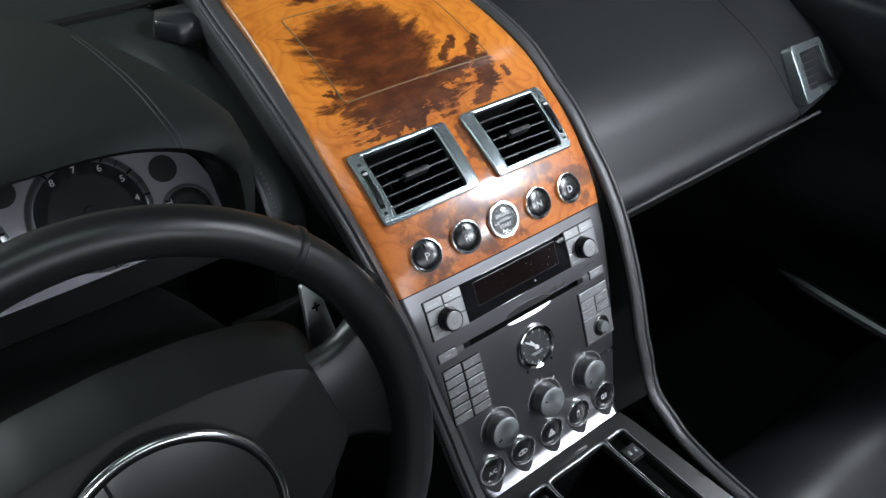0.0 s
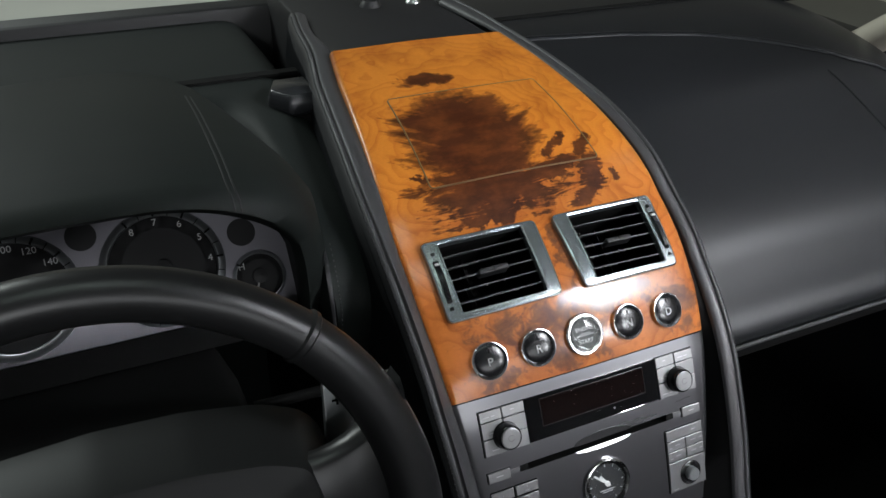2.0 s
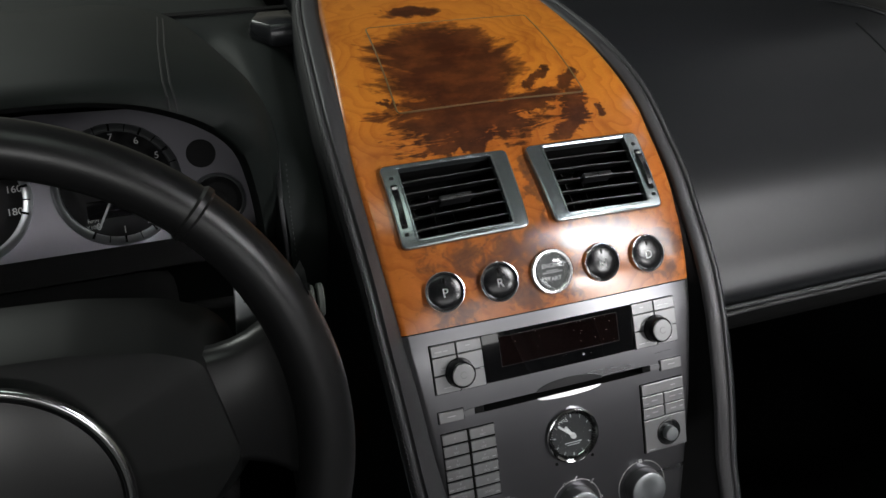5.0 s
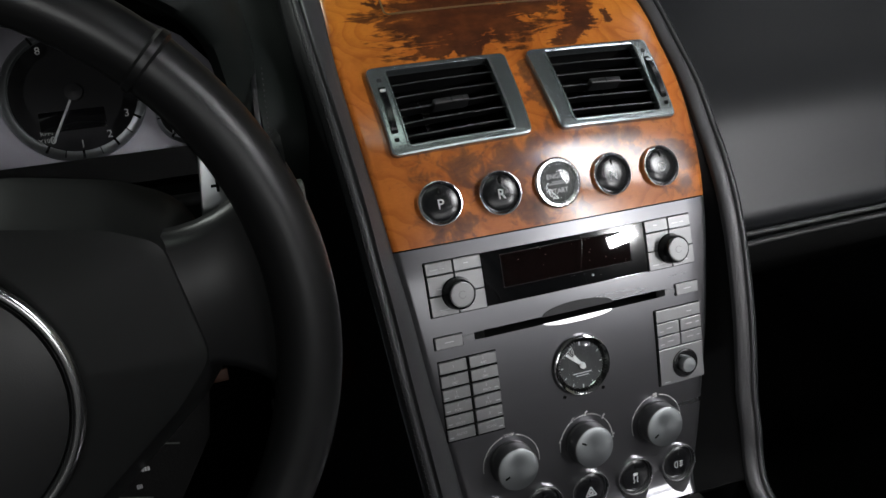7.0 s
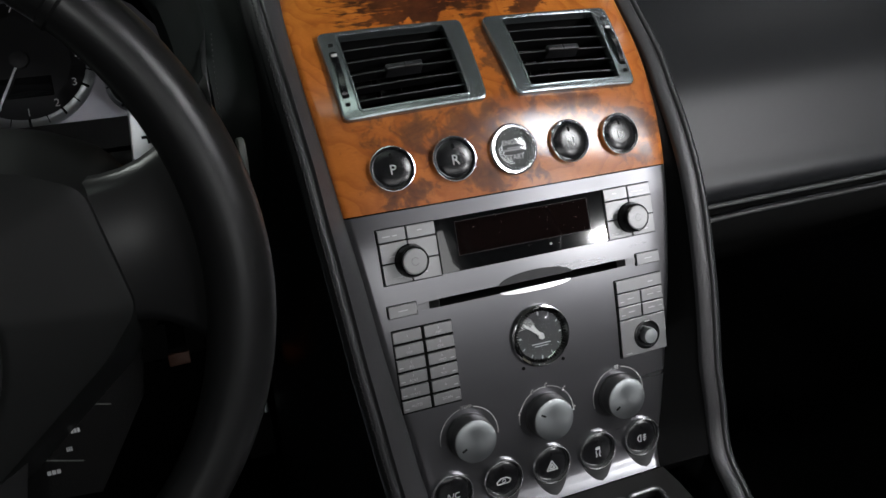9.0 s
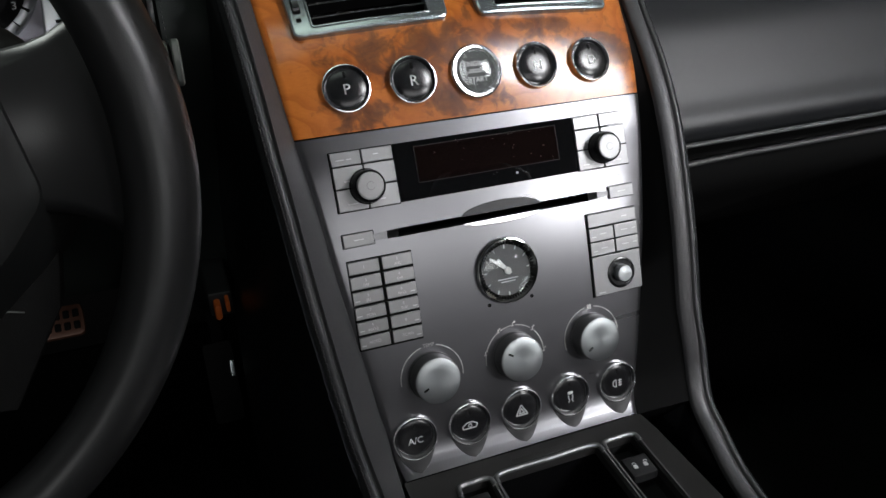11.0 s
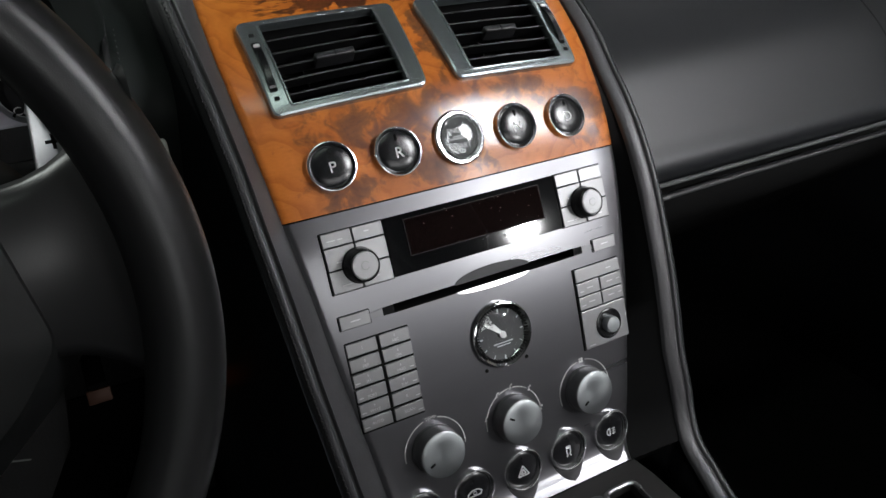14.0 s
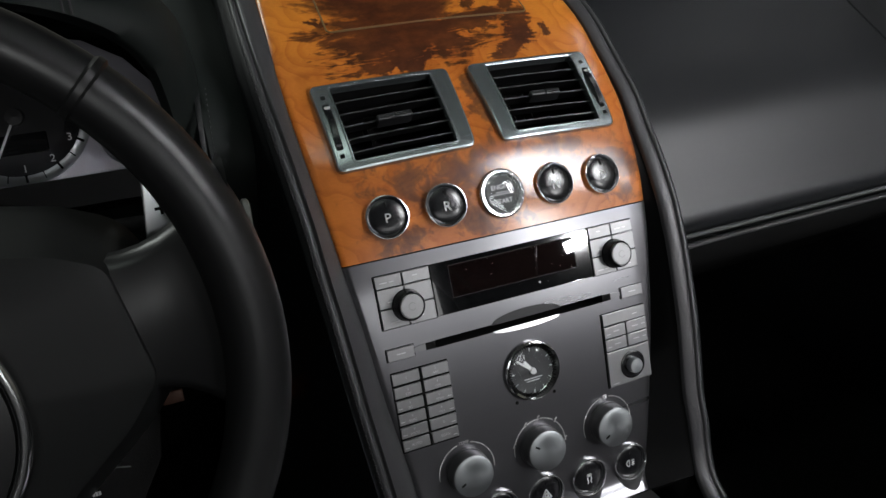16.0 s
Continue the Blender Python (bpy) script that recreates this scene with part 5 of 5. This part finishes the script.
for k in range(80):
    a = 2 * math.pi * k / 80
    rows.append([((RR + .0029 * math.cos(q)) * math.cos(a), (RR + .0029 * math.cos(q)) * math.sin(a) * 1.0 - 0.0098, .0115 + .0024 * math.sin(q)) for q in np.linspace(0, 2 * math.pi, 10, endpoint=False)])
V = [[b.verts.new(p) for p in r] for r in rows]
for k in range(80):
    for j in range(10):
        b.faces.new((V[k][j], V[(k + 1) % 80][j], V[(k + 1) % 80][(j + 1) % 10], V[k][(j + 1) % 10]))
wpart("centre_ring", b, RING, wheel, "thin chrome ring round the wheel's centre")
wpart("centre_pad", lathe(0, -0.0098, [(.0575, .008), (.057, .0125), (.049, .0145), (.025, .0165), (0, .017)], 56), LEATHER_RIM, wheel)
b = bmesh.new()
bar(b, (-0.022, 0.045), (-0.014, -0.03), 0.0008, 0.0145, 0.0172)
wpart("pad_seam", b, RUBBER, wheel)
for sgn in (-1, 1):
    o = [Vector((sgn * x, y)) for x, y in ((0.112, -0.026), (0.097, -0.024), (0.060, -0.056), (0.044, -0.100), (0.080, -0.104), (0.106, -0.062))]
    pn = wpart("cruise_panel", prism(o if sgn > 0 else o[::-1], -0.046, -0.031, 0.0015), RUBBER, wheel, "black switch panel on the lower spoke")
    for n, (cx, cy, wd) in enumerate(((0.0873, -0.0535, 0.0050), (0.0784, -0.0635, 0.0022), (0.0746, -0.0705, 0.0040), (0.0705, -0.0787, 0.0026), (0.0621, -0.0880, 0.0060))):
        b = bmesh.new()
        for k in range(3):
            u = sgn * cx + wd * (k - 1) / 3
            bar(b, (u - wd * 0.13, cy), (u + wd * 0.13, cy), 0.0020, -0.0312, -0.0307)
        wpart("switch_mark", b, PRINT_DIM, pn)
    for (xa, ya), (xb, yb) in (((0.0782, -0.0583), (0.0917, -0.0618)), ((0.0601, -0.0815), (0.0753, -0.0859))):
        b = bmesh.new()
        bar(b, (sgn * xa, ya), (sgn * xb, yb), 0.0006, -0.0314, -0.0308)
        wpart("switch_gap", b, STALK, pn)
    # gear paddle behind the rim
    o = rquad([(sgn * 0.118, 0.010), (sgn * 0.140, 0.022), (sgn * 0.136, 0.070), (sgn * 0.124, 0.074)][:: 1 if sgn > 0 else -1], 0.004, 4)
    b = prism(o, -0.046, -0.042, 0.001)
    pd = wpart("gear_paddle", b, KNOBTOP, wheel, "satin metal gear paddle")
    b = bmesh.new()
    if sgn > 0:
        bar(b, (0.1272, 0.056), (0.1332, 0.056), 0.0014, -0.0425, -0.0415)
        bar(b, (0.1302, 0.053), (0.1302, 0.059), 0.0014, -0.0425, -0.0415)
    else:
        bar(b, (-0.1332, 0.056), (-0.1272, 0.056), 0.0014, -0.0425, -0.0415)
    wpart("paddle_mark", b, RUBBER, pd)
# column, cowl and stalk
col = thing("steering_column", "black plastic steering column cowl with a control stalk", "column")
col.matrix_world = WM
b = bmesh.new()
rows = []
for z, w, h0, h1 in ((-0.03, .060, -.06, .048), (-0.05, .078, -.07, .060), (-0.09, .086, -.075, .058), (-0.16, .088, -.075, .050), (-0.26, .085, -.07, .04)):
    rows.append([(p.x, p.y, z) for p in rrect(-w, w, h0, h1, .02, 4)])
loft(b, rows)
part("column_cowl", b, RUBBER, col, "", 50, Matrix.Identity(4))
for sgn in (-1,):
    b = bmesh.new()
    rows = []
    for k in range(10):
        t = k / 9
        r = 0.008 + 0.004 * t - (0.004 if k == 9 else 0)
        rows.append([(sgn * (0.07 + 0.062 * t), 0.018 + 0.022 * t + r * math.cos(a), -0.075 + r * math.sin(a)) for a in np.linspace(0, 2 * math.pi, 14, endpoint=False)])
    loft(b, rows)
    st = part("control_stalk", b, PLASTIC, col, "black control stalk with white marks", 50, Matrix.Identity(4))
    b = bmesh.new()
    for k in range(4):
        bar(b, (sgn * 0.118, 0.028 + 0.004 * k), (sgn * 0.123, 0.0285 + 0.004 * k), 0.0012, -0.0640, -0.0625)
    part("stalk_mark", b, PRINT, st, "", 50, Matrix.Identity(4))

# the long stalk on the passenger's side: a thin rod with an oval end
rod = bmesh.new()
R0, R1 = Vector((-0.262, 0.034, 0.8135)), Vector((-0.1815, 0.030, 0.8135))
rows = []
for k in range(8):
    c = R0.lerp(R1, k / 7)
    r = 0.0036 + (0.0008 if k > 5 else 0)
    rows.append([(c.x, c.y + r * math.cos(a), c.z + r * math.sin(a)) for a in np.linspace(0, 2 * math.pi, 12, endpoint=False)])
loft(rod, rows)
rod = part("control_stalk", rod, RUBBER, col, "slim black control stalk with an oval grey end", 50)
for x0, x1, hy, hz, mt in ((-0.1828, -0.1795, .0065, .0115, STALK), (-0.1795, -0.1780, .0050, .0095, RUBBER), (-0.1780, -0.1738, .0068, .0120, STALK)):
    b = bmesh.new()
    rows = []
    for x, k in ((x0, .9), (x0 + .0008, 1), (x1 - .0008, 1), (x1, .9)):
        rows.append([(x, R1.y - 0.001 + k * hy * math.cos(a), R1.z - 0.008 + k * hz * math.sin(a)) for a in np.linspace(0, 2 * math.pi, 20, endpoint=False)])
    loft(b, rows)
    part("stalk_end", b, mt, rod, "", 40)

# ---------------------------------------------------------------- footwells, seats, doors
pedal = thing("brake_pedal", "ribbed rubber and metal brake pedal", "pedal", (-0.325, 0.34, 0.45))
M = pose(-0.325, 0.335, 0.470, 42, 0, 0)
part("pedal_plate", prism(rrect(-0.033, 0.033, -0.016, 0.016, 0.006, 3), -0.006, 0.0, 0.002), COPPER, pedal, m=M_rel(pedal, M))
for k in range(14):
    x, y = -0.026 + 0.0087 * (k % 7), (-0.006, 0.006)[k // 7]
    part("pedal_stud", prism(rrect(x - 0.0028, x + 0.0028, y - 0.0038, y + 0.0038, 0.001, 2), 0, 0.0025, 0.0006), RUBBER, pedal, m=M_rel(pedal, M))
part("pedal_arm", box(-0.333, -0.317, 0.345, 0.365, 0.47, 0.62, 0.003), PLASTIC, pedal)
part("pedal_arm", box(-0.333, -0.317, 0.365, 0.63, 0.60, 0.62, 0.003), PLASTIC, pedal)
pedal = thing("accelerator_pedal", "slim dark accelerator pedal with a bright edge", "pedal", (-0.165, 0.24, 0.435))
M = pose(-0.171, 0.245, 0.435, 62, 0, 0)
part("pedal_plate", prism(rrect(-0.018, 0.010, -0.05, 0.03, 0.005, 3), -0.005, 0.0, 0.0015), RUBBER, pedal, m=M_rel(pedal, M))
part("pedal_edge", box(0.004, 0.0085, -0.006, 0.010, 0, 0.002, 0.0006), SILVER, pedal, m=M_rel(pedal, M))
part("pedal_arm", box(-0.177, -0.163, 0.255, 0.63, 0.395, 0.405, 0.003), PLASTIC, pedal)
# amber caps with an added glow stand in for an orange glint
lamp = thing("footwell_lens", "small amber glint low in the driver's footwell, with an added faint glow", "lens", (-0.173, 0.14, 0.583))
part("lens_cap", box(-0.1755, -0.1705, 0.130, 0.142, 0.5752, 0.5892, 0.002), AMBER, lamp)
part("lens_cap", box(-0.1670, -0.1640, 0.130, 0.142, 0.5812, 0.5912, 0.0012), AMBER, lamp)
part("lens_bracket", box(-0.1790, -0.1610, 0.140, 0.20, 0.5722, 0.5942, 0.002), PLASTIC, lamp)



def seat(x, label):
    s = thing("bucket_seat", label, "car seat", (x, -0.45, 0.24), "front seats")
    b = bmesh.new()
    rows = []
    for y, w, z0, z1 in ((-0.08, .17, .27, .33), (-0.10, .21, .25, .38), (-0.14, .235, .24, .428), (-0.18, .242, .24, .452), (-0.22, .245, .24, .457), (-0.32, .245, .24, .425), (-0.55, .235, .24, .370), (-0.62, .22, .25, .36)):
        o = rrect(-w, w, z0, z1, .04, 4, 4)
        rows.append([(x + p.x, y, p.y - (0.022 * max(0, 1 - (p.x / (w * .72)) ** 2) if p.y > (z0 + z1) / 2 else 0)) for p in o])
    loft(b, rows)
    part("seat_cushion", b, LEATHER_SEAT, s, "", 60)
    b = bmesh.new()
    rows = []
    for z, w, y0, y1 in ((.36, .22, -.66, -.55), (.42, .25, -.70, -.54), (.56, .26, -.76, -.58), (.72, .25, -.82, -.65), (.82, .21, -.86, -.70), (.85, .17, -.87, -.74)):
        o = rrect(-w, w, y0, y1, .035, 4, 4)
        rows.append([(x + p.x, p.y - (0.02 * max(0, 1 - (p.x / (w * .7)) ** 2) if p.y > (y0 + y1) / 2 else 0), z) for p in o])
    loft(b, rows)
    part("backrest", b, LEATHER_SEAT, s, "", 60)
    # unseen headrest, added to keep the small lamp's light off the instruments
    b = bmesh.new()
    rows = []
    for z, w, y0, y1 in ((.83, .060, -.88, -.79), (.90, .075, -.895, -.80), (.99, .084, -.905, -.81), (1.05, .112, -.915, -.82), (1.14, .110, -.92, -.835), (1.185, .080, -.915, -.85)):
        rows.append([(x + p.x, p.y, z) for p in rrect(-w, w, y0, y1, .03, 4, 4)])
    loft(b, rows)
    part("headrest_blocker", b, LEATHER_SEAT, s, "", 60)
    part("seat_base", box(x - .20, x + .20, -.60, -.16, .235, .27, .01), PLASTIC, s)
    return s


seat(0.395, "black leather passenger seat with a sheen")
seat(-0.395, "black leather driver's seat under the camera")


def door(sgn, label):
    d = new("door_1" if sgn > 0 else "door_2")
    d.location = (sgn * 0.72, -0.2, 0.3)
    tagged(d, label, kind="structure")
    b = bmesh.new()
    rows = []
    for y in np.linspace(-1.05, 0.60, 12):
        ins = 0.02 * math.sin((y + 1.05) / 1.65 * math.pi)
        prof = catmull([(.72, .24), (.705, .33), (.70, .42), (.675, .50), (.690, .545), (.715, .60), (.705, .70), (.690, .76), (.700, .80), (.725, .815)], 3)
        rows.append([(sgn * (px - ins), y, pz) for px, pz in prof] + [(sgn * .80, y, .81), (sgn * .80, y, .24)])
    loft(b, rows)
    part("door_panel", b, LEATHER, d, "", 60)
    b = bmesh.new()
    rows = []
    for y in np.linspace(-0.80, 0.088, 20):
        r = 0.012 * min(1, (0.094 - y) / 0.05)
        rows.append([(sgn * .672 + r * math.cos(a), y, .349 + .04 * max(0, y) + r * math.sin(a)) for a in np.linspace(0, 2 * math.pi, 10, endpoint=False)])
    loft(b, rows)
    part("sill_strip", b, LIP, d, "bright metal strip along the sill")
    return d


door(1, "black leather passenger door with a satin trim strip")
door(-1, "black leather driver's door behind the wheel")
# door mirror and windscreen pillar on the passenger's side
mir = thing("windscreen_pillar", "beige windscreen pillar on the passenger's side", "pillar", (0.70, 0.50, 0.8))
b = bmesh.new()
rows = []
for k in range(9):
    t = k / 8
    c = Vector((0.725 - 0.12 * t, 0.62 - 0.64 * t, 0.66 + 0.50 * t))
    rows.append([(c.x + .030 * math.cos(a), c.y + .035 * math.sin(a), c.z) for a in np.linspace(0, 2 * math.pi, 14, endpoint=False)])
loft(b, rows)
part("pillar_trim", b, TRIM, mir, "", 60)

# the bonnet beyond the windscreen's foot
bonnet = thing("car_bonnet", "pale painted bonnet ahead of the windscreen", "bonnet", (0, 1.5, 0.7))
b = bmesh.new()
rows = []
for y, z, w in ((0.745, .858, .80), (0.90, .856, .82), (1.2, .835, .82), (1.6, .785, .80), (2.0, .705, .74), (2.3, .61, .62), (2.45, .50, .5)):
    top = [(x, y, z - 0.05 * (x / .8) ** 2 + 0.012 * math.exp(-((abs(x) - .34) / .10) ** 2)) for x in np.linspace(-w, w, 25)]
    rows.append(top + [(w, y, .42), (-w, y, .42)])
loft(b, rows)
part("bonnet_panel", b, BODYPAINT, bonnet, "", 50)


# small tan cover under the dash in the driver's footwell
cover = thing("relay_cover", "small copper-brown cover under the dash in the footwell", "cover", (-0.235, 0.24, 0.525))
part("cover_plate", prism(rrect(-0.0095, 0.0095, -0.006, 0.006, 0.0015, 3), -0.004, 0.0, 0.001), COPPER, cover, m=M_rel(cover, pose(-0.235, 0.235, 0.525, 68, 0, 0)))
part("cover_bracket", box(-0.243, -0.227, 0.240, 0.36, 0.518, 0.534, 0.002), RUBBER, cover)
